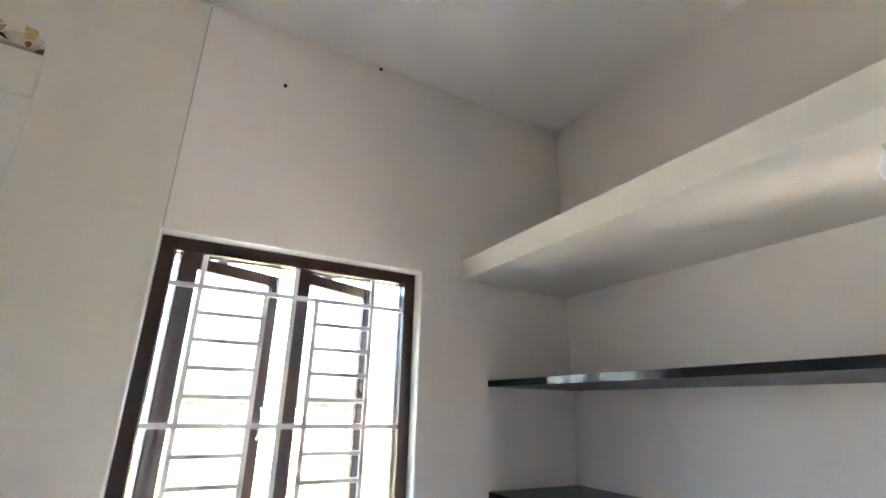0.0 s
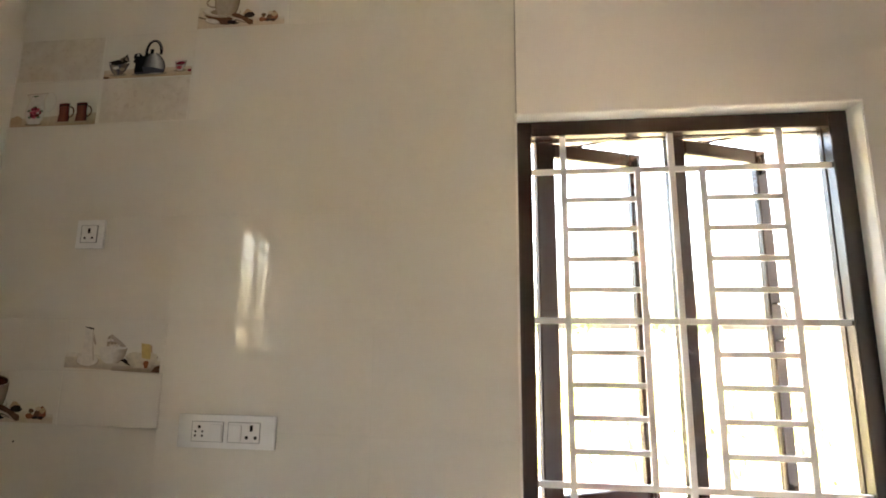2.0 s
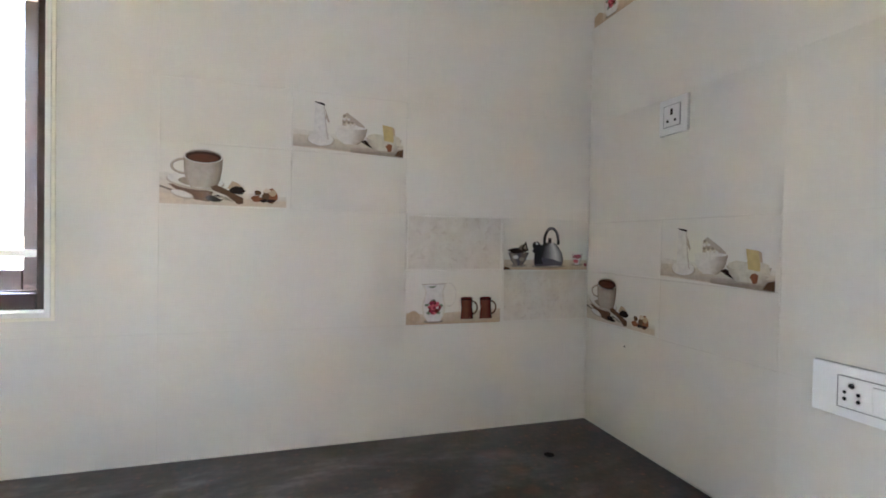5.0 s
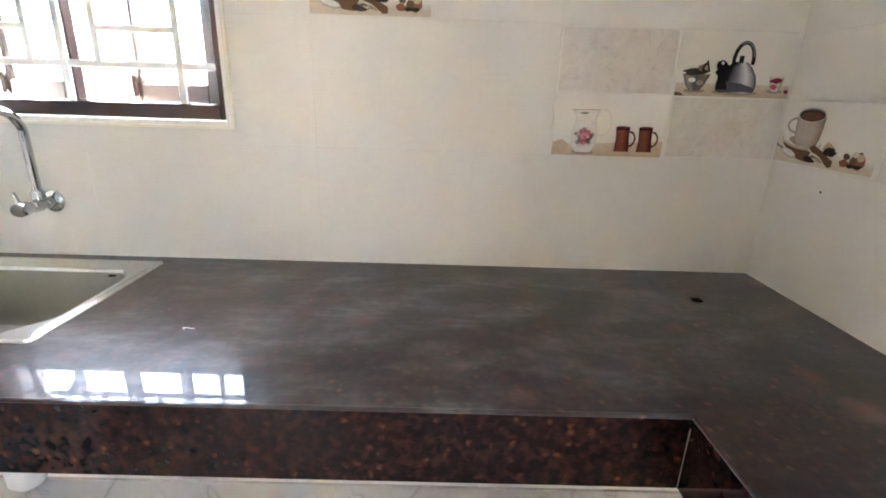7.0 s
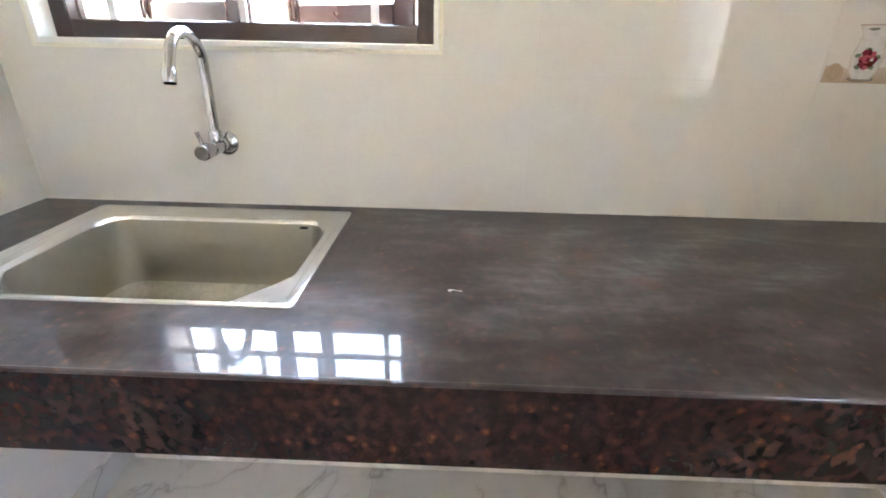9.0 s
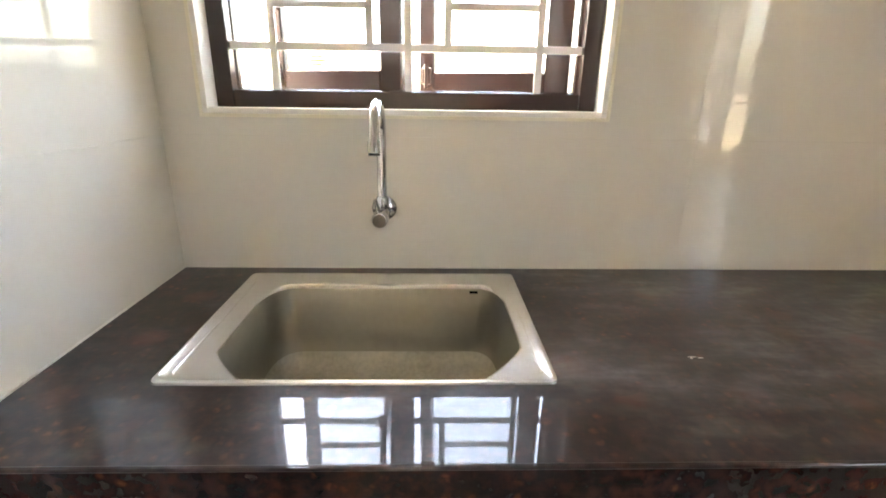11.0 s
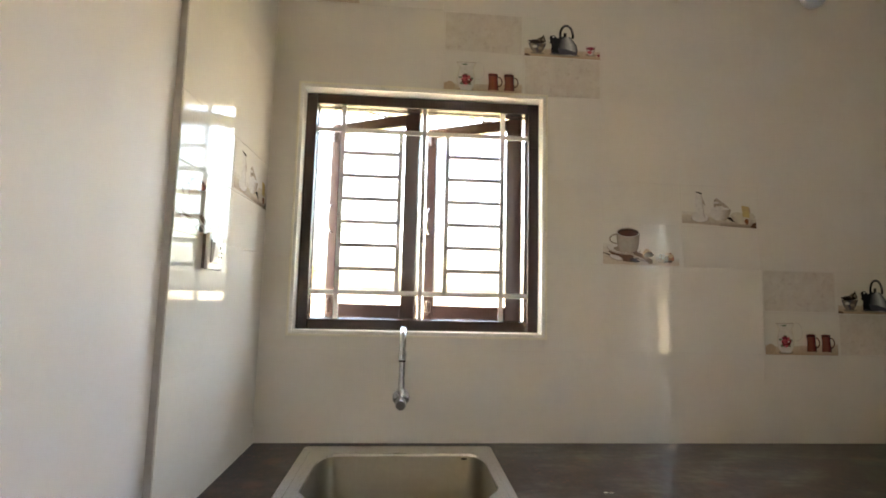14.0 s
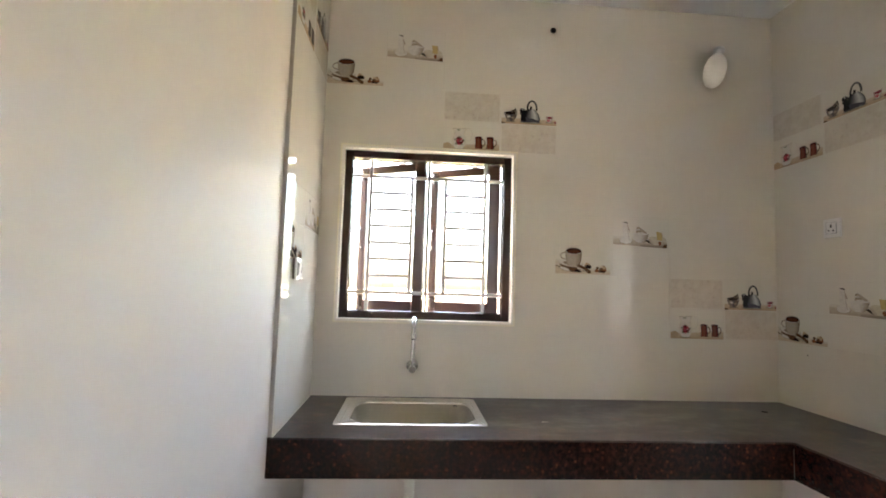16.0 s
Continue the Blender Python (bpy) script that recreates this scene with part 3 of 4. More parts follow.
def make_sink():
    x0, x1, y0, y1 = SINK
    s = empty("kitchen_sink", "square stainless steel sink set into the granite worktop", "sink")
    rim = ((0.016, 1.0),) * 4
    bowl = (((0.085, 0.076), 0.15), ((0.100, 0.078), 0.15), ((0.078, 0.042), 0.75), ((0.088, 0.052), 0.75))

    def shrunk(d, cuts):
        return inset_loop(x0 + d[0], x1 - d[1], y0 + d[2], y1 - d[3], cuts)

    loops = [(shrunk((0, 0, 0, 0), rim), TOP + 0.0005), (shrunk((0.001,) * 4, rim), TOP + 0.004), (shrunk((0.006,) * 4, rim), TOP + 0.0055), (shrunk((0.011,) * 4, rim), TOP + 0.003)]
    edge = (0.064, 0.011, 0.054, 0.034)
    loops += [(shrunk(tuple(e - 0.005 for e in edge), bowl), TOP + 0.0025), (shrunk(edge, bowl), TOP + 0.001), (shrunk(tuple(e + 0.005 for e in edge), bowl), TOP - 0.006)]
    deep = (((0.085, 0.076), 0.5), ((0.095, 0.078), 0.5), ((0.078, 0.050), 0.9), ((0.085, 0.055), 0.9))
    loops += [(shrunk(tuple(e + 0.010 for e in edge), deep), TOP - 0.13), (shrunk(tuple(e + 0.016 for e in edge), deep), TOP - 0.158), (shrunk(tuple(e + 0.028 for e in edge), deep), TOP - 0.177), (shrunk(tuple(e + 0.046 for e in edge), deep), TOP - 0.187), (shrunk(tuple(e + 0.070 for e in edge), deep), TOP - 0.190)]
    bm = bmesh.new()
    rings = [[bm.verts.new((p.x, p.y, z)) for p in lp] for lp, z in loops]
    n = len(rings[0])
    for a, b in zip(rings, rings[1:]):
        for k in range(n):
            bm.faces.new([a[k], a[(k + 1) % n], b[(k + 1) % n], b[k]])
    bm.faces.new(rings[-1])
    basin = part("basin", bm, [M_STEEL, M_STEEL_BOWL_SHADED, M_STEEL_FLOOR], s, smooth=True)
    # faces below the rim take the steel with shade in its colour
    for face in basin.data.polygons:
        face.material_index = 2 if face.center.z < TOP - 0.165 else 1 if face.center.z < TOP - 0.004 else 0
    cx, cy = (x0 + x1) / 2 + 0.01, (y0 + y1) / 2
    dr = part("drain", lathe(bmesh.new(), [(0.052, 0.0), (0.052, 0.003), (0.046, 0.004), (0.040, 0.001), (0.020, 0.0005), (0.0, 0.0005)], (cx, cy, TOP - 0.1895)), M_CHROME, s, "round chrome waste", True)
    st = bmesh.new()
    for k in range(8):
        a = k * math.pi / 4
        lathe(st, [(0.005, 0), (0.005, 0.0008), (0, 0.0009)], (cx + 0.024 * math.cos(a), cy + 0.024 * math.sin(a), TOP - 0.1888), n=8)
    part("strainer_holes", st, M_DARK, dr)
    part("overflow_slot", boxed((x0 + 0.070, y1 - 0.106, TOP - 0.0135), (x0 + 0.0785, y1 - 0.088, TOP - 0.0105), 0.001), M_DARK, s, "dark overflow slot")
    ridge = bmesh.new()
    tube(ridge, [(x0 + 0.05, y0 + 0.024, TOP + 0.0022), (x1 - 0.20, y0 + 0.024, TOP + 0.0024), (x1 - 0.03, y0 + 0.024, TOP + 0.0030)], 0.0022, 8)
    part("rim_ridge", ridge, M_STEEL, s, smooth=True)
    ridge = bmesh.new()
    tube(ridge, [(x0 + 0.05, y1 - 0.020, TOP + 0.0016), (x1 - 0.12, y1 - 0.020, TOP + 0.0018), (x1 - 0.03, y1 - 0.020, TOP + 0.0026)], 0.0020, 8)
    part("rim_ridge", ridge, M_STEEL, s, smooth=True)


make_sink()

waste = empty("waste_trap", "white plastic bottle trap hanging under the sink", "waste pipe")
TX, TY = -1.357, 0.109
part("tailpipe", lathe(bmesh.new(), [(0.022, 0.47), (0.022, 0.695), (0.034, 0.697), (0.034, 0.714)], (TX, TY, 0)), M_PVC, waste, smooth=True)
part("trap_cup", lathe(bmesh.new(), [(0.0, 0.372), (0.030, 0.376), (0.042, 0.392), (0.043, 0.44), (0.045, 0.441), (0.045, 0.468), (0.030, 0.48), (0.024, 0.49)], (TX, TY, 0)), M_PVC, waste, smooth=True)
part("outlet_pipe", tube(bmesh.new(), [(TX - 0.03, TY, 0.455), (TX - 0.12, TY, 0.455), (PW + 0.001, TY, 0.45)], 0.018), M_PVC, waste, smooth=True)

tap = empty("swan_neck_tap", "chrome wall tap with swan neck spout above the sink", "tap")
part("wall_flange", lathe(bmesh.new(), [(0.029, 0.0), (0.029, 0.004), (0.025, 0.009), (0.016, 0.013), (0.014, 0.03)], (WEST, 0.106, 1.056), "x"), M_CHROME, tap, smooth=True)
part("valve_body", lathe(bmesh.new(), [(0.012, 0.0), (0.012, 0.03), (0.0165, 0.034), (0.0165, 0.062), (0.014, 0.065), (0.0145, 0.076), (0.0175, 0.078), (0.0175, 0.102), (0.015, 0.106), (0.0, 0.107)], (WEST + 0.012, 0.106, 1.056), "x"), M_CHROME, tap, smooth=True)
lever = bmesh.new()
tube(lever, [(WEST + 0.102, 0.104, 1.066), (WEST + 0.104, 0.100, 1.084), (WEST + 0.107, 0.097, 1.099)], 0.0045, 10)
part("lever", lever, M_CHROME, tap, smooth=True)
part("valve_cap", lathe(bmesh.new(), [(0.0145, 0.0), (0.0145, 0.0015), (0.010, 0.003), (0.0, 0.0032)], (WEST + 0.1185, 0.106, 1.056), "x"), M_DARKBOX, tap, "dark grey valve cap", True)
neck = [(WEST + 0.045, 0.106, 1.07), (WEST + 0.046, 0.106, 1.12), (WEST + 0.047, 0.107, 1.20)]
for k in range(0, 13):
    a = radians(180 - k * 13.5)
    neck.append((WEST + 0.047 + 0.062 + 0.062 * math.cos(a), 0.107, 1.231 + 0.062 * math.sin(a)))
neck.append((WEST + 0.180, 0.107, 1.222))
spout = part("spout", tube(bmesh.new(), neck, 0.0105, 18), M_CHROME, tap, smooth=True)
part("nozzle", lathe(bmesh.new(), [(0.0075, -0.002), (0.0125, 0.0), (0.0125, 0.022), (0.011, 0.024)], (WEST + 0.183, 0.107, 1.205), Matrix.Rotation(radians(-10), 4, "Y")), M_CHROME, spout, "chrome nozzle with dark mouth", True)
part("mouth", lathe(bmesh.new(), [(0.0, -0.0045), (0.0108, -0.0040), (0.0112, 0.0004)], (WEST + 0.183, 0.107, 1.205), Matrix.Rotation(radians(-10), 4, "Y"), 14), M_DARK, spout)
part("collar", lathe(bmesh.new(), [(0.015, 0.0), (0.015, 0.018), (0.012, 0.024)], (WEST + 0.045, 0.106, 1.07)), M_CHROME, tap, smooth=True)


# ---- loft and shelves ----
LOFT_Y = 0.600
tagged(mesh_ob("loft_slab", boxed((1.068, LOFT_Y, 2.092), (EAST + 0.01, PN + 0.01, 2.178), 0.003), M_LOFT), "white painted concrete loft slab built into the wall", "loft shelf", kind="structure")
for z, name in ((1.692, "shelf"), (1.294, "shelf")):
    shelf = empty(name, "polished black granite wall shelf built into the corner", "shelf", group="granite shelves")
    part("slab", boxed((1.1965, LOFT_Y, z - 0.015), (EAST + 0.01, PN + 0.01, z + 0.010), 0.0015), M_SHELF, shelf, "dark grey granite slab with matt faces")
    part("front_edge", boxed((1.193, LOFT_Y, z - 0.0146), (1.1962, PN + 0.01, z + 0.0096), 0.0012), M_BLACK_GRANITE, shelf, "polished black front edge")


# ---- electrical fittings ----
def socket_holes(bm, spots):
    for u, v, r in spots:
        lathe(bm, [(r, 0.0), (r, 0.0012), (r * 0.4, 0.0014)], (u, -0.0125, v), Matrix.Rotation(radians(90), 4, "X"), n=10)
    return bm


def long_switch_plate(m):
    p = empty("switch_plate", "white wall plate with two sockets and two rocker switches", "switch plate")
    p.matrix_basis = m
    part("cover", boxed((-0.140, -0.010, -0.044), (0.140, 0, 0.044), 0.004), M_PLASTIC, p, smooth=True)
    for cx in (-0.052, 0.052):
        part("module_frame", boxed((cx - 0.045, -0.0122, -0.026), (cx + 0.045, -0.009, 0.026), 0.001), M_PLASTIC, p)
    for cx in (-0.052, 0.052):
        gap = bar_frame(bmesh.new(), cx - 0.0455, cx + 0.0455, -0.0265, 0.0265, 0.0012, -0.0127, -0.010, lambda u, d, v: (u, d, v), 0.0003)
        part("module_gap", gap, M_GAP, p, "thin grey shadow gap round the module")
    for cx in (-0.027, 0.028):
        part("rocker", boxed((cx - 0.018, -0.0165, -0.021), (cx + 0.018, -0.011, 0.021), 0.002, Matrix.Rotation(radians(4), 4, "X")), M_PLASTIC, p)
    part("socket_holes", socket_holes(bmesh.new(), [(-0.076, 0.012, 0.0042), (-0.086, 0.0, 0.0026), (-0.066, 0.0, 0.0026), (-0.086, -0.011, 0.0030), (-0.066, -0.011, 0.0030)]), M_DARK, p)
    bm = socket_holes(bmesh.new(), [(0.061, -0.012, 0.0045), (0.086, -0.012, 0.0045)])
    box(bm, (0.069, -0.0138, 0.004), (0.077, -0.012, 0.020), 0.001)
    part("socket_holes", bm, M_DARK, p)
    return p


def small_socket(m):
    p = empty("wall_socket", "small white three pin wall socket on the tiles", "socket")
    p.matrix_basis = m
    part("cover", boxed((-0.045, -0.009, -0.044), (0.045, 0, 0.044), 0.003), M_PLASTIC, p, smooth=True)
    part("socket_face", boxed((-0.026, -0.0122, -0.026), (0.026, -0.008, 0.026), 0.001), M_PLASTIC, p)
    part("module_gap", bar_frame(bmesh.new(), -0.0265, 0.0265, -0.0265, 0.0265, 0.0012, -0.0127, -0.010, lambda u, d, v: (u, d, v), 0.0003), M_GAP, p)
    bm = socket_holes(bmesh.new(), [(-0.012, -0.012, 0.0035), (0.012, -0.012, 0.0035)])
    box(bm, (-0.0035, -0.0138, 0.002), (0.0035, -0.012, 0.017), 0.001)
    part("socket_holes", bm, M_DARK, p)
    return p


def switch_box(m):
    p = empty("switch_box", "white surface box with one rocker switch and one socket", "switch box")
    p.matrix_basis = m
    part("back_box", boxed((-0.043, -0.008, -0.042), (0.043, 0, 0.042), 0.002), M_DARKBOX, p, "dark box body")
    part("cover", boxed((-0.046, -0.018, -0.045), (0.046, -0.0075, 0.045), 0.006), M_PLASTIC, p, smooth=True)
    part("module_frame", boxed((-0.036, -0.0202, -0.028), (0.036, -0.017, 0.028), 0.001), M_PLASTIC, p)
    part("module_gap", bar_frame(bmesh.new(), -0.0365, 0.0365, -0.0285, 0.0285, 0.0012, -0.0206, -0.018, lambda u, d, v: (u, d, v), 0.0003), M_GAP, p)
    part("rocker", boxed((-0.034, -0.026, -0.024), (-0.002, -0.019, 0.024), 0.002, Matrix.Rotation(radians(5), 4, "X")), M_PLASTIC, p)
    bm = bmesh.new()
    for u, v, r in ((0.017, 0.012, 0.004), (0.009, 0.0, 0.0026), (0.025, 0.0, 0.0026), (0.009, -0.012, 0.003), (0.025, -0.012, 0.003)):
        lathe(bm, [(r, 0.0), (r, 0.0012), (r * 0.4, 0.0014)], (u, -0.0203, v), Matrix.Rotation(radians(90), 4, "X"), n=10)
    part("socket_holes", bm, M_DARK, p)
    return p


long_switch_plate(pose(-0.804, NORTH, 1.220))
small_socket(pose(-1.286, NORTH, 1.772))
switch_box(pose(-1.186, SOUTH, 1.500, 0, 0, 180))


BULB_W = Matrix.Translation((WEST + 0.030, 1.700, 2.768)) @ Vector((0.045, -0.080, -0.23)).to_track_quat("Z", "Y").to_matrix().to_4x4() @ Matrix.Diagonal((1.08, 1.08, 1.5, 1))


def bulb(m, label):
    """A plump frosted lamp bulb in a short holder; local z runs from the holder along the bulb."""
    p = empty("light_bulb", label, "bulb")
    p.matrix_basis = m
    part("holder", lathe(bmesh.new(), [(0.026, 0.0), (0.026, 0.006), (0.020, 0.010), (0.019, 0.03)], (0, 0, 0)), M_PLASTIC, p, smooth=True)
    part("bulb_glass", lathe(bmesh.new(), [(0.018, 0.026), (0.030, 0.036), (0.043, 0.055), (0.050, 0.080), (0.050, 0.105), (0.044, 0.132), (0.032, 0.152), (0.016, 0.163), (0.0, 0.166)], (0, 0, 0)), M_BULB, p, smooth=True)


bulb(BULB_W, "unlit frosted white bulb in an angled wall holder")
tagged(mesh_ob("bulb_bracket", boxed((WEST, BULB_W.translation.y - 0.018, BULB_W.translation.z - 0.018), (BULB_W.translation.x + 0.004, BULB_W.translation.y + 0.018, BULB_W.translation.z + 0.018), 0.006), M_PLASTIC), "short white bracket holding the wall bulb", "bracket")
bulb(pose(1.22, 0.672, 2.092, 180, 0, 0) @ Matrix.Scale(0.55, 4), "unlit white bulb under the loft slab")

# open conduit hole high on the tiles
pipe = empty("conduit_hole", "open dark conduit hole with pale rim in tiles", "conduit")
part("rim", lathe(bmesh.new(), [(0.024, 0.0), (0.024, 0.002), (0.017, 0.003), (0.016, 0.001)], (WEST, 0.794, 2.827), "x"), M_GROUT, pipe)
part("mouth", lathe(bmesh.new(), [(0.016, 0.0), (0.016, 0.0034), (0.0, 0.0035)], (WEST, 0.794, 2.827), "x"), M_DARK, pipe)
for x, z in ((0.279, 2.74), (0.652, CEIL - 0.012)):
    tagged(mesh_ob("wall_plug", lathe(bmesh.new(), [(0.007, 0.0), (0.007, 0.004), (0.003, 0.005)], (x, PLASTER, z), Matrix.Rotation(radians(90), 4, "X"), 10), M_DARK), "small dark plug hole in painted wall", "wall plug", group="wall plugs")
tagged(mesh_ob("wall_plug", lathe(bmesh.new(), [(0.0028, 0.0), (0.0028, 0.001), (0.001, 0.0014)], (-1.451, NORTH, 1.172), Matrix.Rotation(radians(90), 4, "X"), 8), M_DARK), "tiny dark nail hole in the wall tiles", "wall plug", group="wall plugs")
hole = mesh_ob("tap_hole", lathe(bmesh.new(), [(0.013, -0.001), (0.013, 0.0010), (0.0, 0.0012)], (-1.429, 1.772, TOP), n=14), M_DARK)
tagged(hole, "small dark drilled hole in the granite worktop", "drilled hole")


# ---- outside ----
def ring_ground():
    bm = bmesh.new()
    box(bm, (-400, -400, -0.9), (400, 400, -0.6))
    return bm


tagged(mesh_ob("ground", ring_ground(), M_SAND), "pale sandy open ground outside", "ground", kind="structure")


def leaf_cloud(bm, centre, radius, count, size, rng):
    for _ in range(count):
        d = Vector((rng.gauss(0, 1), rng.gauss(0, 1), rng.gauss(0, 1))).normalized() * radius * (0.55 + 0.5 * rng.random())
        p = Vector(centre) + Vector((d.x, d.y, d.z * 0.75))
        a = Vector((rng.uniform(-1, 1), rng.uniform(-1, 1), rng.uniform(-1, 1))).normalized()
        b = a.orthogonal().normalized()
        s = size * rng.uniform(0.6, 1.3)
        bm.faces.new([bm.verts.new(p + a * s), bm.verts.new(p + b * s * 0.5), bm.verts.new(p - a * s), bm.verts.new(p - b * s * 0.5)])


def tree(x, y, h, seed):
    rng = random.Random(seed)
    t = empty("tree", "leafy green tree far across the open ground", "tree", group="trees outside")
    t.location = (x, y, -0.6)
    bm = bmesh.new()
    lathe(bm, [(0.16, 0), (0.11, h * 0.3), (0.07, h * 0.55), (0.03, h * 0.8)], (0, 0, 0), n=10)
    for k in range(5):
        a = k * 1.26 + rng.random()
        tube(bm, [(0, 0, h * 0.4), (0.5 * math.cos(a), 0.5 * math.sin(a), h * 0.55), (1.0 * math.cos(a), 1.0 * math.sin(a), h * 0.72)], 0.035, 6)
    part("trunk", bm, M_BARK, t)
    bm = bmesh.new()
    for k in range(11):
        a = k * 2.4
        r = 0.3 + 1.0 * rng.random()
        leaf_cloud(bm, (r * math.cos(a), r * math.sin(a), h * (0.5 + 0.42 * rng.random())), 0.75, 130, 0.16, rng)
    part("crown", bm, M_LEAF, t)


for k, (x, y, h) in enumerate(((4, 44, 3.0), (9, 50, 3.4), (-3, 52, 3.2), (15, 46, 3.6), (22, 54, 3.4), (0.5, 60, 3.6))):
    tree(x, y, h, k + 3)


def grass_patch(name, x0, x1, y0, y1, count, seed):
    rng = random.Random(seed)
    bm = bmesh.new()
    for _ in range(count):
        x, y, h = rng.uniform(x0, x1), rng.uniform(y0, y1), rng.uniform(0.1, 0.45)
        a = rng.uniform(0, math.pi)
        dx, dy, l = 0.05 * math.cos(a), 0.05 * math.sin(a), rng.uniform(-0.15, 0.15)
        bm.faces.new([bm.verts.new((x - dx, y - dy, -0.6)), bm.verts.new((x + dx, y + dy, -0.6)), bm.verts.new((x + l, y + l, -0.6 + h))])
    tagged(mesh_ob(name, bm, M_GRASS), "dry yellow green grass on the open ground", "grass", kind="stuff")


grass_patch("grass", -8, 14, 8, 20, 7000, 5)
grass_patch("grass", -24, -7, -10, 10, 7000, 6)
grass_patch("grass", -22, -5, -36, -13, 9000, 7)


def yellow_sign(m):
    """A small roadside board on two thin posts with dark lines of lettering; faces +x."""
    p = empty("sign_board", "small yellow sign board on two thin posts outside", "sign")
    p.matrix_basis = m
    part("board", boxed((-0.015, -0.21, 2.33), (0.015, 0.21, 2.68), 0.006), M_YELLOW, p)
    for y in (-0.17, 0.17):
        part("post", tube(bmesh.new(), [(-0.03, y, 0), (-0.03, y, 2.62)], 0.02, 8), M_BARK, p)
    for z, w in ((2.60, 0.15), (2.52, 0.17), (2.44, 0.11)):
        part("lettering", boxed((0.013, -w, z - 0.014), (0.018, w, z + 0.014)), M_DARK, p)


yellow_sign(pose(-12.0, -2.33, -0.6))


# ---- wall tiles and their printed pictures ----
PIECE_W, PIECE_H = 0.2985, 0.1515


def ellipse(cx, cy, rx, ry, n=20, a0=0, a1=360, tilt=0.0):
    c, s = math.cos(radians(tilt)), math.sin(radians(tilt))
    out = []
    for k in range(n if a1 - a0 >= 360 else n + 1):
        a = radians(a0 + (a1 - a0) * k / n)
        x, y = rx * math.cos(a), ry * math.sin(a)
        out.append((cx + x * c - y * s, cy + x * s + y * c))
    return out


def arch(cx, cy, rx, ry, w, a0, a1, n=14):
    return ellipse(cx, cy, rx, ry, n, a0, a1) + ellipse(cx, cy, rx - w, ry - w, n, a0, a1)[::-1]


def blob(cx, cy, rx, ry, seed, n=14, rag=0.25):
    rng = random.Random(seed)
    return [(cx + (x - cx) * (1 + rng.uniform(-rag, rag)), cy + (y - cy) * (1 + rng.uniform(-rag, rag))) for x, y in ellipse(cx, cy, rx, ry, n)]


def rect(x0, y0, x1, y1):
    return [(x0, y0), (x1, y0), (x1, y1), (x0, y1)]


def ink_material():
    """Printed inks under the glaze: the print's own colours, mottled."""
    m = bpy.data.materials.new("printed_ink")
    m.use_nodes = True
    nt = m.node_tree
    b = nt.nodes["Principled BSDF"]
    geo = nt.nodes.new("ShaderNodeNewGeometry")
    ink = nt.nodes.new("ShaderNodeAttribute")
    ink.attribute_name = "ink"
    n = noise_node(nt, geo, 80, 3, 0.5)
    dark = mix_node(nt, 0.5, ink.outputs["Color"], (0.0, 0.0, 0.0))
    nt.links.new(mix_node(nt, ramp_node(nt, n.outputs[0], [(0.35, 0.0), (0.75, 0.35)]), ink.outputs["Color"], dark), b.inputs["Base Color"])
    b.inputs["Roughness"].default_value = 0.0
    b.inputs["Specular IOR Level"].default_value = 0.22
    return m


M_INK = ink_material()
GLAZE = (0.67, 0.64, 0.575)
TAN, PALE, BROWN, DARK, COFFEE = (0.50, 0.37, 0.25), (0.60, 0.50, 0.39), (0.12, 0.065, 0.035), (0.022, 0.014, 0.012), (0.11, 0.036, 0.018)
CHINA, BEIGE, SHADE, DEEP = (0.68, 0.65, 0.61), (0.44, 0.375, 0.315), (0.30, 0.245, 0.195), (0.17, 0.13, 0.10)
RUST, BISCUIT, STEEL, LIGHT, INK, BLUE = (0.12, 0.022, 0.018), (0.24, 0.095, 0.045), (0.20, 0.20, 0.22), (0.62, 0.62, 0.63), (0.014, 0.013, 0.016), (0.075, 0.072, 0.095)
PINK, ROSE, LEAF, CHEESE, CREAM = (0.50, 0.10, 0.13), (0.22, 0.025, 0.045), (0.20, 0.24, 0.17), (0.56, 0.42, 0.19), (0.60, 0.54, 0.43)


def turned(profile, tones):
    """A printed vessel: (height, left, right) rows, toned across from left to right."""
    return ("turned", profile, tones)


def band(pts, a, c):
    """A printed strip: (u, low, high) stations, colour a at the bottom and c at the top."""
    return ("band", pts, a, c)


def flower(cx, cy, r, seed):
    rng = random.Random(seed)
    out = [(LEAF, blob(cx + r * 1.1 * math.cos(a), cy + r * 0.9 * math.sin(a), r * 0.34, r * 0.22, seed + k)) for k, a in enumerate((0.3, 1.6, 2.7, 4.0, 5.4))]
    for k in range(9):
        a, q = k * 0.7 + rng.uniform(-0.2, 0.2), r * rng.uniform(0.45, 0.95)
        out.append(((ROSE, PINK, RUST)[k % 3], blob(cx + q * math.cos(a), cy + q * 0.85 * math.sin(a), r * rng.uniform(0.28, 0.45), r * rng.uniform(0.25, 0.4), seed + 20 + k, rag=0.35)))
    return out + [(PINK, blob(cx, cy, r * 0.45, r * 0.4, seed + 40)), (ROSE, blob(cx + r * 0.1, cy, r * 0.22, r * 0.2, seed + 41))]


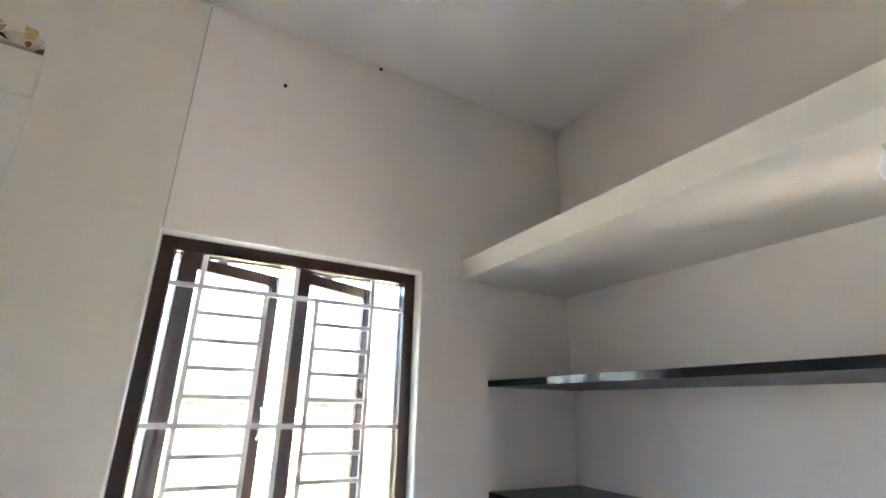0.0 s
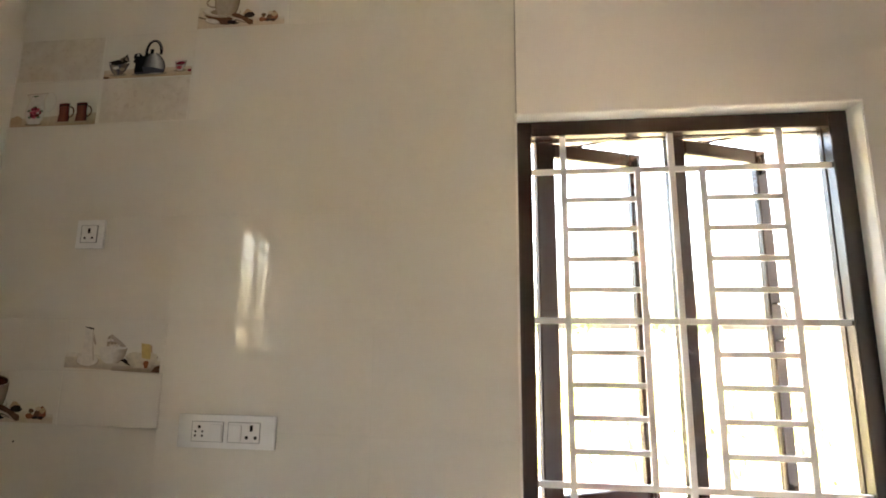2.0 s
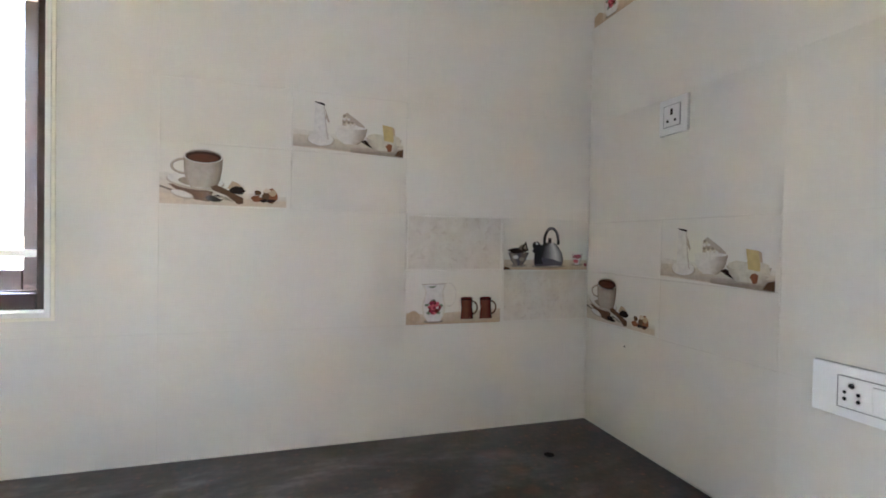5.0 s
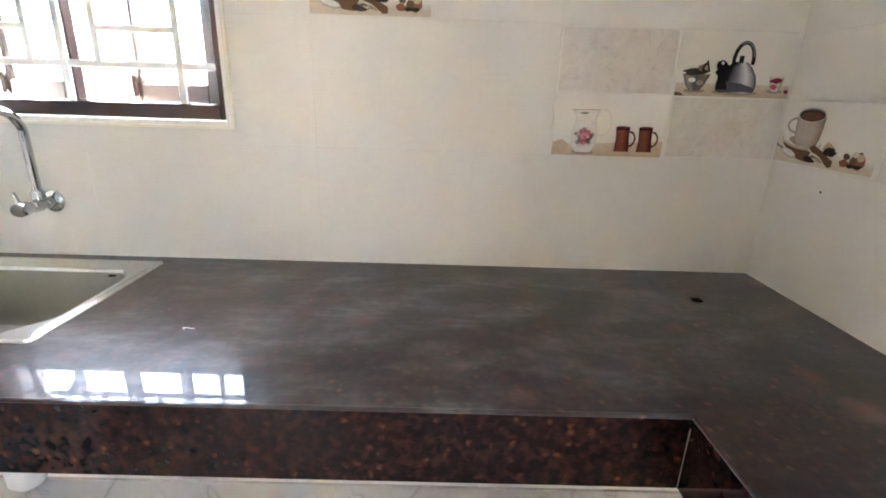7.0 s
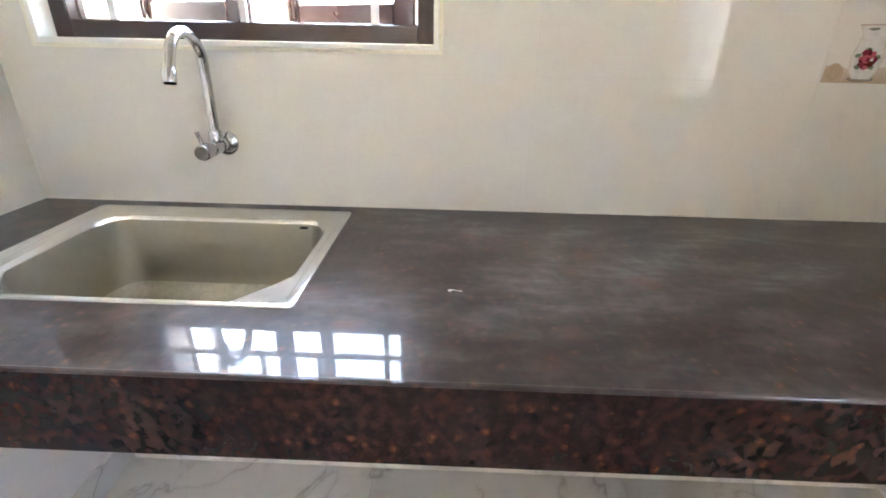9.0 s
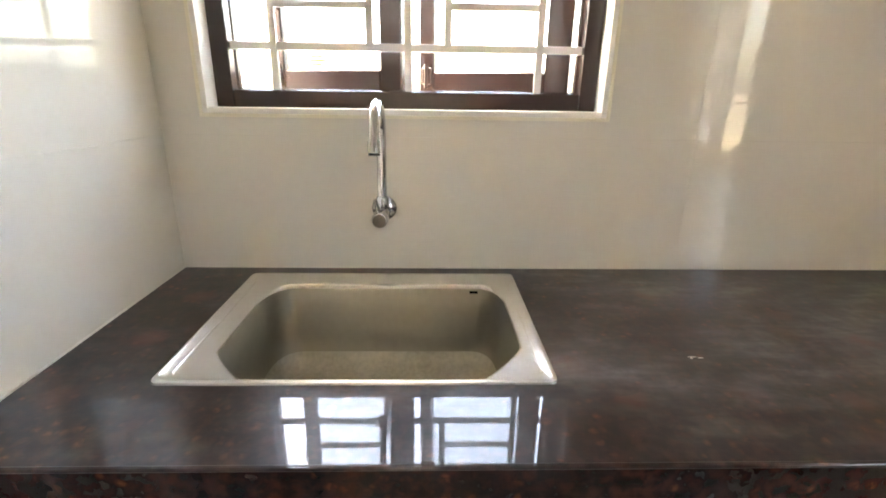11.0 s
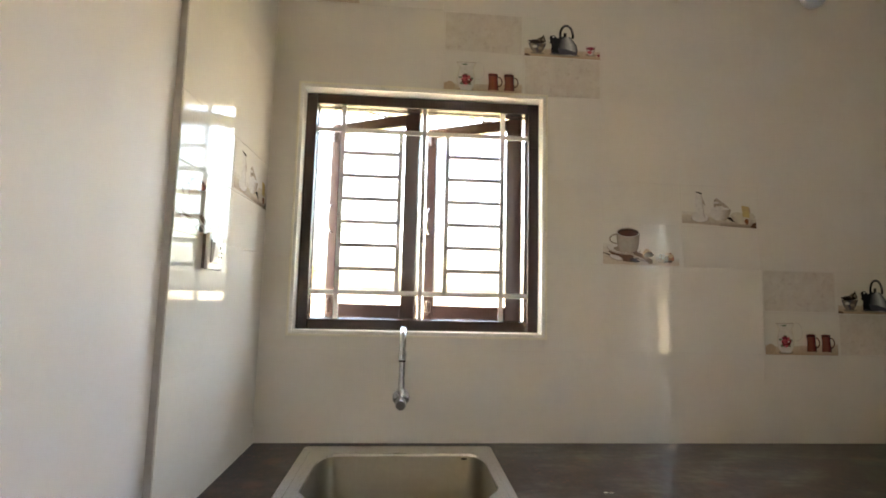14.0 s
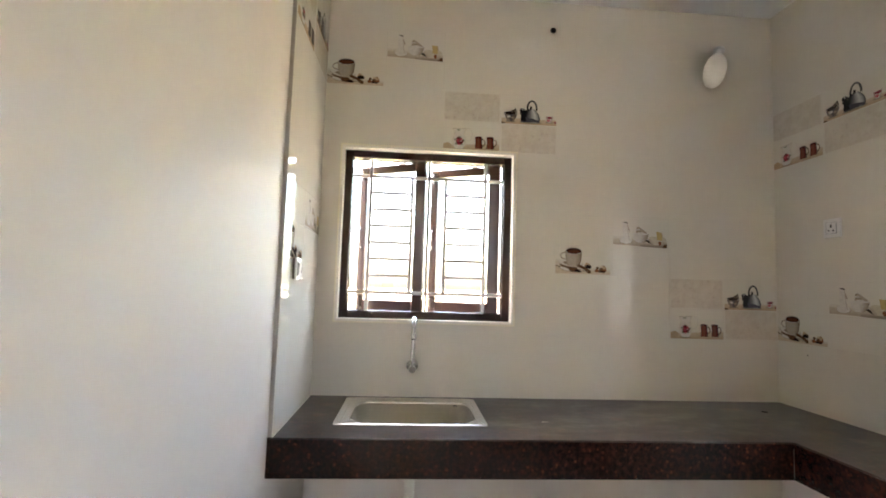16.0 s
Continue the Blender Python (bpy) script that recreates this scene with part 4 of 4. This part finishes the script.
def cup_picture():
    return [band(((0.0, 0.0, 0.080), (0.03, 0.0, 0.075), (0.10, 0.0, 0.050), (0.18, 0.0, 0.036), (0.295, 0.0, 0.028)), TAN, GLAZE), band(((0.0, 0.0, 0.026), (0.15, 0.0, 0.018), (0.295, 0.0, 0.016)), PALE, PALE),
            (BROWN, [(0.018, 0.050), (0.05, 0.026), (0.08, 0.012), (0.11, 0.008), (0.12, 0.034), (0.05, 0.048)]),
            (BEIGE, ellipse(0.080, 0.058, 0.066, 0.021, 28, tilt=-5)), (CHINA, ellipse(0.080, 0.061, 0.063, 0.018, 28, tilt=-5)), (SHADE, ellipse(0.086, 0.056, 0.046, 0.012, 20, tilt=-6)),
            (DEEP, arch(0.056, 0.096, 0.033, 0.021, 0.006, 75, 285)), (BEIGE, arch(0.056, 0.0965, 0.032, 0.020, 0.004, 75, 285)),
            turned(((0.044, 0.070, 0.122), (0.050, 0.063, 0.130), (0.066, 0.057, 0.136), (0.092, 0.053, 0.140), (0.124, 0.052, 0.142)), (SHADE, BEIGE, BEIGE, BEIGE, SHADE, DEEP)),
            (CHINA, ellipse(0.097, 0.124, 0.045, 0.0185, 28)), (SHADE, ellipse(0.097, 0.1235, 0.0415, 0.0165, 28)), ((0.045, 0.016, 0.009), ellipse(0.097, 0.1215, 0.0405, 0.0145, 28)), (COFFEE, ellipse(0.097, 0.119, 0.034, 0.0105, 28)),
            (DEEP, [(0.0, 0.046), (0.035, 0.034), (0.034, 0.029), (0.0, 0.041)]), (BEIGE, ellipse(0.050, 0.024, 0.027, 0.010, 18, tilt=-16)), (CHINA, ellipse(0.049, 0.026, 0.024, 0.007, 18, tilt=-16)),
            (TAN, [(0.152, 0.044), (0.164, 0.064), (0.176, 0.060), (0.192, 0.046), (0.170, 0.036)]), (BROWN, [(0.114, 0.046), (0.126, 0.052), (0.150, 0.042), (0.190, 0.020), (0.190, 0.006), (0.178, 0.004), (0.150, 0.026), (0.120, 0.037)]), (DARK, blob(0.176, 0.040, 0.018, 0.011, 2, rag=0.15)), (BROWN, [(0.130, 0.040), (0.160, 0.026), (0.186, 0.010), (0.180, 0.008), (0.150, 0.026)]), (DARK, blob(0.125, 0.017, 0.023, 0.009, 1, rag=0.18)), (SHADE, [(0.118, 0.024), (0.150, 0.022), (0.168, 0.010), (0.150, 0.014)]), (PALE, [(0.128, 0.020), (0.146, 0.019), (0.140, 0.014)]),
            (BISCUIT, blob(0.256, 0.030, 0.019, 0.019, 4, rag=0.18)), (BROWN, blob(0.243, 0.024, 0.009, 0.014, 5)), (TAN, blob(0.262, 0.036, 0.009, 0.008, 35)), (DARK, blob(0.256, 0.016, 0.012, 0.004, 36)), (PALE, blob(0.247, 0.042, 0.009, 0.006, 15)), (BISCUIT, blob(0.222, 0.020, 0.013, 0.008, 6)), (BROWN, blob(0.225, 0.036, 0.010, 0.007, 8)), (DARK, blob(0.240, 0.016, 0.009, 0.005, 16))]


def pot_picture():
    return [band(((0.0, 0.010, 0.060), (0.06, 0.008, 0.055), (0.15, 0.004, 0.048), (0.297, -0.002, 0.045)), PALE, GLAZE), band(((0.0, 0.012, 0.044), (0.06, 0.012, 0.044), (0.12, 0.008, 0.038), (0.21, 0.003, 0.034), (0.297, 0.0, 0.034)), BEIGE, CREAM), band(((0.15, 0.004, 0.016), (0.21, 0.001, 0.020), (0.297, -0.002, 0.024)), SHADE, BEIGE),
            (SHADE, [(0.16, 0.005), (0.297, -0.001), (0.297, 0.010), (0.22, 0.010)]), (BROWN, [(0.272, 0.002), (0.297, 0.0), (0.297, 0.022), (0.282, 0.018)]),
            (BEIGE, ellipse(0.072, 0.032, 0.036, 0.020, 24)), (CHINA, ellipse(0.071, 0.035, 0.033, 0.018, 24)),
            turned(((0.034, 0.050, 0.092), (0.060, 0.052, 0.088), (0.090, 0.054, 0.084), (0.122, 0.055, 0.080), (0.136, 0.053, 0.081)), (CHINA, CHINA, CHINA, CHINA, BEIGE)), (DARK, [(0.051, 0.140), (0.072, 0.138), (0.082, 0.134), (0.080, 0.130), (0.064, 0.134)]), (BEIGE, [(0.082, 0.122), (0.094, 0.086), (0.090, 0.082), (0.083, 0.096)]),
            (BEIGE, [(0.126, 0.070), (0.128, 0.108), (0.140, 0.117), (0.152, 0.108), (0.172, 0.094), (0.188, 0.080), (0.186, 0.060)]), *[((SHADE, CREAM, CHINA, BEIGE)[k % 4], blob(0.133 + 0.0052 * (k % 10), 0.106 - 0.0045 * (k % 10) - 0.009 * (k // 10), 0.0042, 0.0040, 50 + k, 8)) for k in range(30)],
            turned(((0.026, 0.132, 0.168), (0.036, 0.118, 0.182), (0.052, 0.110, 0.190), (0.074, 0.107, 0.195)), (CHINA, CHINA, CHINA, BEIGE, SHADE)), (CHINA, ellipse(0.150, 0.074, 0.042, 0.005, 20)),
            (DARK, [(0.176, 0.036), (0.200, 0.022), (0.222, 0.016), (0.212, 0.026), (0.190, 0.042)]),
            turned(((0.014, 0.215, 0.270), (0.030, 0.200, 0.285), (0.050, 0.190, 0.292)), (BEIGE, CREAM, CREAM, BEIGE)), (CREAM, blob(0.222, 0.052, 0.030, 0.010, 28, rag=0.12)), (CHEESE, [(0.236, 0.090), (0.264, 0.086), (0.270, 0.040), (0.242, 0.044)]), (TAN, [(0.264, 0.086), (0.270, 0.082), (0.276, 0.040), (0.270, 0.040)]), (CREAM, [(0.268, 0.062), (0.286, 0.056), (0.290, 0.030), (0.268, 0.034)]), (BISCUIT, blob(0.256, 0.026, 0.009, 0.012, 13))]


def slice_picture():
    return [band(((0.10, 0.0, 0.030), (0.297, 0.0, 0.026)), PALE, GLAZE), (CHEESE, [(0.188, 0.0), (0.200, -0.001), (0.222, 0.070), (0.210, 0.074)]), (CREAM, [(0.200, 0.0), (0.204, 0.0), (0.226, 0.070), (0.222, 0.070)])]


def kettle_picture():
    return [band(((0.0, 0.0, 0.034), (0.297, 0.0, 0.034)), TAN, PALE), (BROWN, [(0.0, 0.0), (0.024, 0.0), (0.016, 0.008), (0.0, 0.010)]),
            (SHADE, ellipse(0.050, 0.014, 0.028, 0.006, 16)), turned(((0.014, 0.038, 0.062), (0.030, 0.024, 0.074), (0.058, 0.014, 0.086)), (BLUE, SHADE, BLUE, DEEP, BLUE)), (CHINA, ellipse(0.040, 0.042, 0.010, 0.006, 12)), (SHADE, blob(0.060, 0.036, 0.009, 0.007, 23)),
            (DARK, blob(0.045, 0.064, 0.030, 0.010, 21)), (DEEP, blob(0.064, 0.074, 0.012, 0.010, 29)), (DARK, [(0.060, 0.072), (0.074, 0.096), (0.084, 0.064), (0.062, 0.058)]), (SHADE, [(0.066, 0.072), (0.073, 0.084), (0.078, 0.066)]),
            (SHADE, ellipse(0.156, 0.012, 0.060, 0.008, 20)), (INK, arch(0.164, 0.096, 0.030, 0.050, 0.010, -14, 190)), (STEEL, arch(0.164, 0.096, 0.0275, 0.047, 0.003, 10, 120)),
            turned(((0.012, 0.112, 0.200), (0.018, 0.104, 0.206), (0.036, 0.103, 0.208), (0.058, 0.110, 0.203), (0.078, 0.122, 0.190), (0.092, 0.142, 0.176)), (INK, INK, INK, STEEL, LIGHT, STEEL, INK)),
            (BLUE, [(0.106, 0.014), (0.202, 0.014), (0.206, 0.024), (0.170, 0.036), (0.104, 0.044)]), (INK, [(0.104, 0.020), (0.105, 0.054), (0.116, 0.066), (0.126, 0.050), (0.136, 0.018)]),
            (INK, blob(0.112, 0.082, 0.014, 0.015, 22)), (INK, rect(0.152, 0.090, 0.164, 0.108)), (INK, blob(0.110, 0.064, 0.011, 0.010, 24)), (LIGHT, blob(0.112, 0.088, 0.004, 0.004, 30)),
            (SHADE, ellipse(0.259, 0.018, 0.022, 0.005, 14)), turned(((0.018, 0.250, 0.268), (0.034, 0.243, 0.275), (0.056, 0.240, 0.279)), (BEIGE, CHINA, CHINA, SHADE)), (ROSE, blob(0.259, 0.046, 0.015, 0.007, 25)), (PINK, blob(0.256, 0.030, 0.009, 0.007, 26)), (ROSE, blob(0.290, 0.018, 0.006, 0.005, 33))]


def mug_picture():
    def mug(x):
        return [(DARK, arch(x + 0.038, 0.044, 0.017, 0.020, 0.005, -95, 95)), (BISCUIT, arch(x + 0.038, 0.045, 0.0155, 0.0185, 0.002, -80, 80)),
                turned(((0.012, x - 0.001, x + 0.040), (0.020, x, x + 0.039), (0.042, x + 0.002, x + 0.037), (0.062, x, x + 0.036), (0.072, x - 0.001, x + 0.037)), (RUST, (0.20, 0.055, 0.035), (0.23, 0.075, 0.045), RUST, DARK)), (DARK, rect(x + 0.001, 0.066, x + 0.035, 0.072)), (RUST, ellipse(x + 0.018, 0.072, 0.019, 0.003, 16))]
    return [band(((0.0, 0.0, 0.034), (0.05, 0.0, 0.028), (0.13, 0.0, 0.032), (0.297, 0.0, 0.040)), TAN, PALE), (TAN, blob(0.022, 0.020, 0.022, 0.018, 31, rag=0.08)),
            (SHADE, ellipse(0.083, 0.008, 0.030, 0.006, 16)), (CREAM, arch(0.130, 0.082, 0.024, 0.034, 0.003, -110, 130)), (CHINA, arch(0.130, 0.082, 0.023, 0.033, 0.003, -110, 130)),
            turned(((0.008, 0.064, 0.104), (0.024, 0.052, 0.114), (0.050, 0.047, 0.120), (0.074, 0.054, 0.114), (0.092, 0.058, 0.112), (0.112, 0.046, 0.122)), (CREAM, CHINA, CHINA, CHINA, CHINA, CREAM)), (BEIGE, [(0.044, 0.112), (0.122, 0.114), (0.120, 0.1115), (0.048, 0.1095)]), (LEAF, blob(0.078, 0.104, 0.012, 0.003, 34)),
            *flower(0.083, 0.046, 0.021, 40), *mug(0.168), *mug(0.229)]


def picture_mesh(name, shapes, tall=1.0):
    """Printed shapes under the glaze, each a hair above the one before; local x right, z up, facing -y."""
    bm = bmesh.new()
    inks = bm.loops.layers.float_color.new("ink")

    def quad(pts, cols, y):
        f = bm.faces.new([bm.verts.new((u, y, v * tall)) for u, v in pts])
        for l, c in zip(f.loops, cols):
            l[inks] = (*c, 1)

    for n, shape in enumerate(shapes):
        y = -0.0004 - 0.00006 * n
        if shape[0] == "turned":
            prof, tones = shape[1:]
            k = len(tones) - 1
            cut = [math.sin(math.pi * (i / k - 0.5)) * 0.5 + 0.5 for i in range(k + 1)]
            for (v0, a0, b0), (v1, a1, b1) in zip(prof, prof[1:]):
                for i in range(k):
                    p, q = cut[i], cut[i + 1]
                    quad([(a0 + (b0 - a0) * p, v0), (a0 + (b0 - a0) * q, v0), (a1 + (b1 - a1) * q, v1), (a1 + (b1 - a1) * p, v1)], [tones[i], tones[i + 1], tones[i + 1], tones[i]], y)
        elif shape[0] == "band":
            pts, a, c = shape[1:]
            for (u0, l0, h0), (u1, l1, h1) in zip(pts, pts[1:]):
                quad([(u0, l0), (u1, l1), (u1, h1), (u0, h0)], [a, a, c, c], y)
        else:
            quad(shape[1], [shape[0]] * len(shape[1]), y)
    for f in bm.faces:
        f.normal_update()
        if f.normal.y > 0:
            f.normal_flip()
    me = bpy.data.meshes.new(name)
    bmesh.ops.triangulate(bm, faces=bm.faces)
    bm.to_mesh(me)
    bm.free()
    me.materials.append(M_INK)
    return me


def stone_mesh(name="stone_print", material=None):
    bm = bmesh.new()
    bm.faces.new([bm.verts.new((u, -0.0004, v)) for u, v in rect(0.003, 0.003, PIECE_W - 0.004, PIECE_H - 0.004)])
    me = bpy.data.meshes.new(name)
    bm.to_mesh(me)
    bm.free()
    me.materials.append(material or M_STONE_PRINT)
    return me


def tile_mesh(pieces, edge=0.0008):
    """Tile bodies from local rectangles (u0, v0, u1, v1), with soft glazed edges."""
    bm = bmesh.new()
    for u0, v0, u1, v1 in pieces:
        box(bm, (u0, 0.0, v0), (u1, BACK - 0.008, v1), edge)
    me = bpy.data.meshes.new("tile")
    bmesh.ops.recalc_face_normals(bm, faces=bm.faces)
    bm.to_mesh(me)
    bm.free()
    me.materials.append(M_TILE)
    for p in me.polygons:
        p.use_smooth = False
    return me


MESHES = {}
PICTURES = {"cup": picture_mesh("cup_print", cup_picture(), 0.94), "pot": picture_mesh("pot_print", pot_picture(), 0.91), "kettle": picture_mesh("kettle_print", kettle_picture(), 0.88), "mug": picture_mesh("mug_print", mug_picture()), "stone": stone_mesh(), "relief": stone_mesh("relief", M_RELIEF), "slice": picture_mesh("slice_print", slice_picture())}
J = 0.00005


def lay_tiles(wall_ob, cols, rows, m_of, hole, pictured):
    """Tiles of a wall. cols, rows: joint lines along the wall and up. m_of(u, v): pose of a tile's low corner. hole: (u0, u1, v0, v1) or None.
    pictured: {(col, row): kind} for tiles that carry four printed quarters."""
    for i, (u0, u1) in enumerate(zip(cols, cols[1:])):
        for j, (v0, v1) in enumerate(zip(rows, rows[1:])):
            w, h = u1 - u0, v1 - v0
            kind = pictured.get((i, j))
            if kind:
                pw, ph = w / 2, (h / 2 if h > 0.28 else 0.1514)
                pieces = [(a * pw + J, b * ph + J, (a + 1) * pw - J, min(h, (b + 1) * ph) - J) for a in (0, 1) for b in (0, 1)]
            else:
                pieces = [(J, J, w - J, h - J)]
            if hole:
                cut = []
                a0, a1, b0, b1 = hole[0] - u0, hole[1] - u0, hole[2] - v0, hole[3] - v0
                for p in pieces:
                    if a0 >= p[2] or a1 <= p[0] or b0 >= p[3] or b1 <= p[1]:
                        cut.append(p)
                        continue
                    x0, x1 = max(p[0], min(p[2], a0)), max(p[0], min(p[2], a1))
                    for q in ((p[0], p[1], x0, p[3]), (x1, p[1], p[2], p[3]), (x0, p[1], x1, b0), (x0, b1, x1, p[3])):
                        if q[2] - q[0] > 0.004 and q[3] - q[1] > 0.004:
                            cut.append(q)
                pieces = cut
            if not pieces:
                continue
            key = tuple(round(c, 5) for p in pieces for c in p)
            if key not in MESHES:
                MESHES[key] = tile_mesh(pieces, 0.0030 if kind else 0.0003)
            rng = random.Random(i * 31 + j * 7 + len(cols))
            t = place("tile", MESHES[key], wall_ob, m_of(u0, v0) @ pose(0, 0, 0, rng.uniform(-0.006, 0.006), 0, rng.uniform(-0.005, 0.005)))
            if kind:
                low, high, fill = {"cup": ("cup", "pot", "relief"), "kettle": ("mug", "kettle", "stone"), "slice": ("slice", "relief", None)}[kind]
                left, less = {"cup": (0.001, 0.010), "kettle": (0.005, 0.007), "slice": (0.001, 0.010)}[kind]
                s = Matrix.Diagonal(((w / 2 - less) / 0.299, 1, (h / 2 if h > 0.28 else 0.1514) / 0.152, 1))
                quarters = [(low, 0, 0), (high, 1, 1)] + ([(fill, 0, 1), (fill, 1, 0)] if fill else [])
                for what, a, b in quarters:
                    if h < 0.28 and (a, b) != (0, 0):
                        continue
                    lift = 0.005 if what == "cup" else 0.0005
                    place("printed_" + what, PICTURES[what], t, Matrix.Translation((a * w / 2 + left, 0, b * h / 2 + lift)) @ s)


rows, rows_n = ([TOP] + [ROW0 + pitch * k for k in range(0, 6)] + [CEIL] for pitch in (ROW_W, ROW_N))
west_cols = [SOUTH, 0.220, 0.820, 1.426, NORTH]
lay_tiles(wall_west, west_cols, rows, lambda u, v: pose(WEST, u, v, 0, 0, 90), W_WIN, {(3, 1): "kettle", (2, 2): "cup", (1, 4): "kettle", (0, 5): "cup"})
north_cols = [WEST, -1.012, -0.406, TILE_END_N]
lay_tiles(wall_north, north_cols, rows_n, lambda u, v: pose(u, NORTH, v), None, {(0, 1): "cup", (0, 4): "kettle", (1, 5): "cup", (1, 6): "slice"})
south_cols = [-TILE_END_S, -WEST]
lay_tiles(wall_south, south_cols, rows, lambda u, v: pose(-u, SOUTH, v, 0, 0, 180), None, {(0, 2): "cup", (0, 5): "kettle"})
# mortar beds behind the tiles
B0 = BACK - 0.0085
part("mortar_bed", solid([SOUTH, W_WIN[0], W_WIN[1], NORTH], [TOP, W_WIN[2], W_WIN[3], CEIL], lambda i, j: (i, j) != (1, 1), lambda u, v, s: (PW + 0.0001 + (B0 + 0.0075) * s, u, v)), M_GROUT, wall_west)
part("mortar_bed", boxed((WEST, PN, TOP), (TILE_END_N, PN - B0 - 0.0075, CEIL)), M_GROUT, wall_north)
part("tile_edge", boxed((TILE_END_N - 0.002, PN, TOP), (TILE_END_N + 0.004, NORTH + 0.002, CEIL)), M_MORTAR, wall_north, "grey mortar edge of the tiling")
part("mortar_bed", boxed((WEST, PS, TOP), (TILE_END_S, SOUTH - 0.001, CEIL)), M_GROUT, wall_south)
part("tile_edge", boxed((TILE_END_S - 0.002, PS, TOP), (TILE_END_S + 0.004, SOUTH - 0.002, CEIL)), M_MORTAR, wall_south, "grey mortar edge of the tiling")

# floor tiles
FT = 0.8
for i in range(5):
    for j in range(4):
        x0, y0 = PW + 0.012 + i * FT, PS + 0.012 + j * FT
        x1, y1 = min(x0 + FT, EAST), min(y0 + FT, PN - 0.012)
        if x1 - x0 > 0.02 and y1 - y0 > 0.02:
            part("floor_tile", boxed((x0 + 0.001, y0 + 0.001, -0.006), (x1 - 0.001, y1 - 0.001, 0.0), 0.001), M_FLOOR, floor)
tagged(mesh_ob("floor_unseen_hall", boxed((EAST + 0.002, UNSEEN_HALL[2], -0.006), (UNSEEN_HALL[1], UNSEEN_HALL[3], 0.0)), M_FLOOR), "pale marble floor of the added unseen hall", "floor", kind="structure")
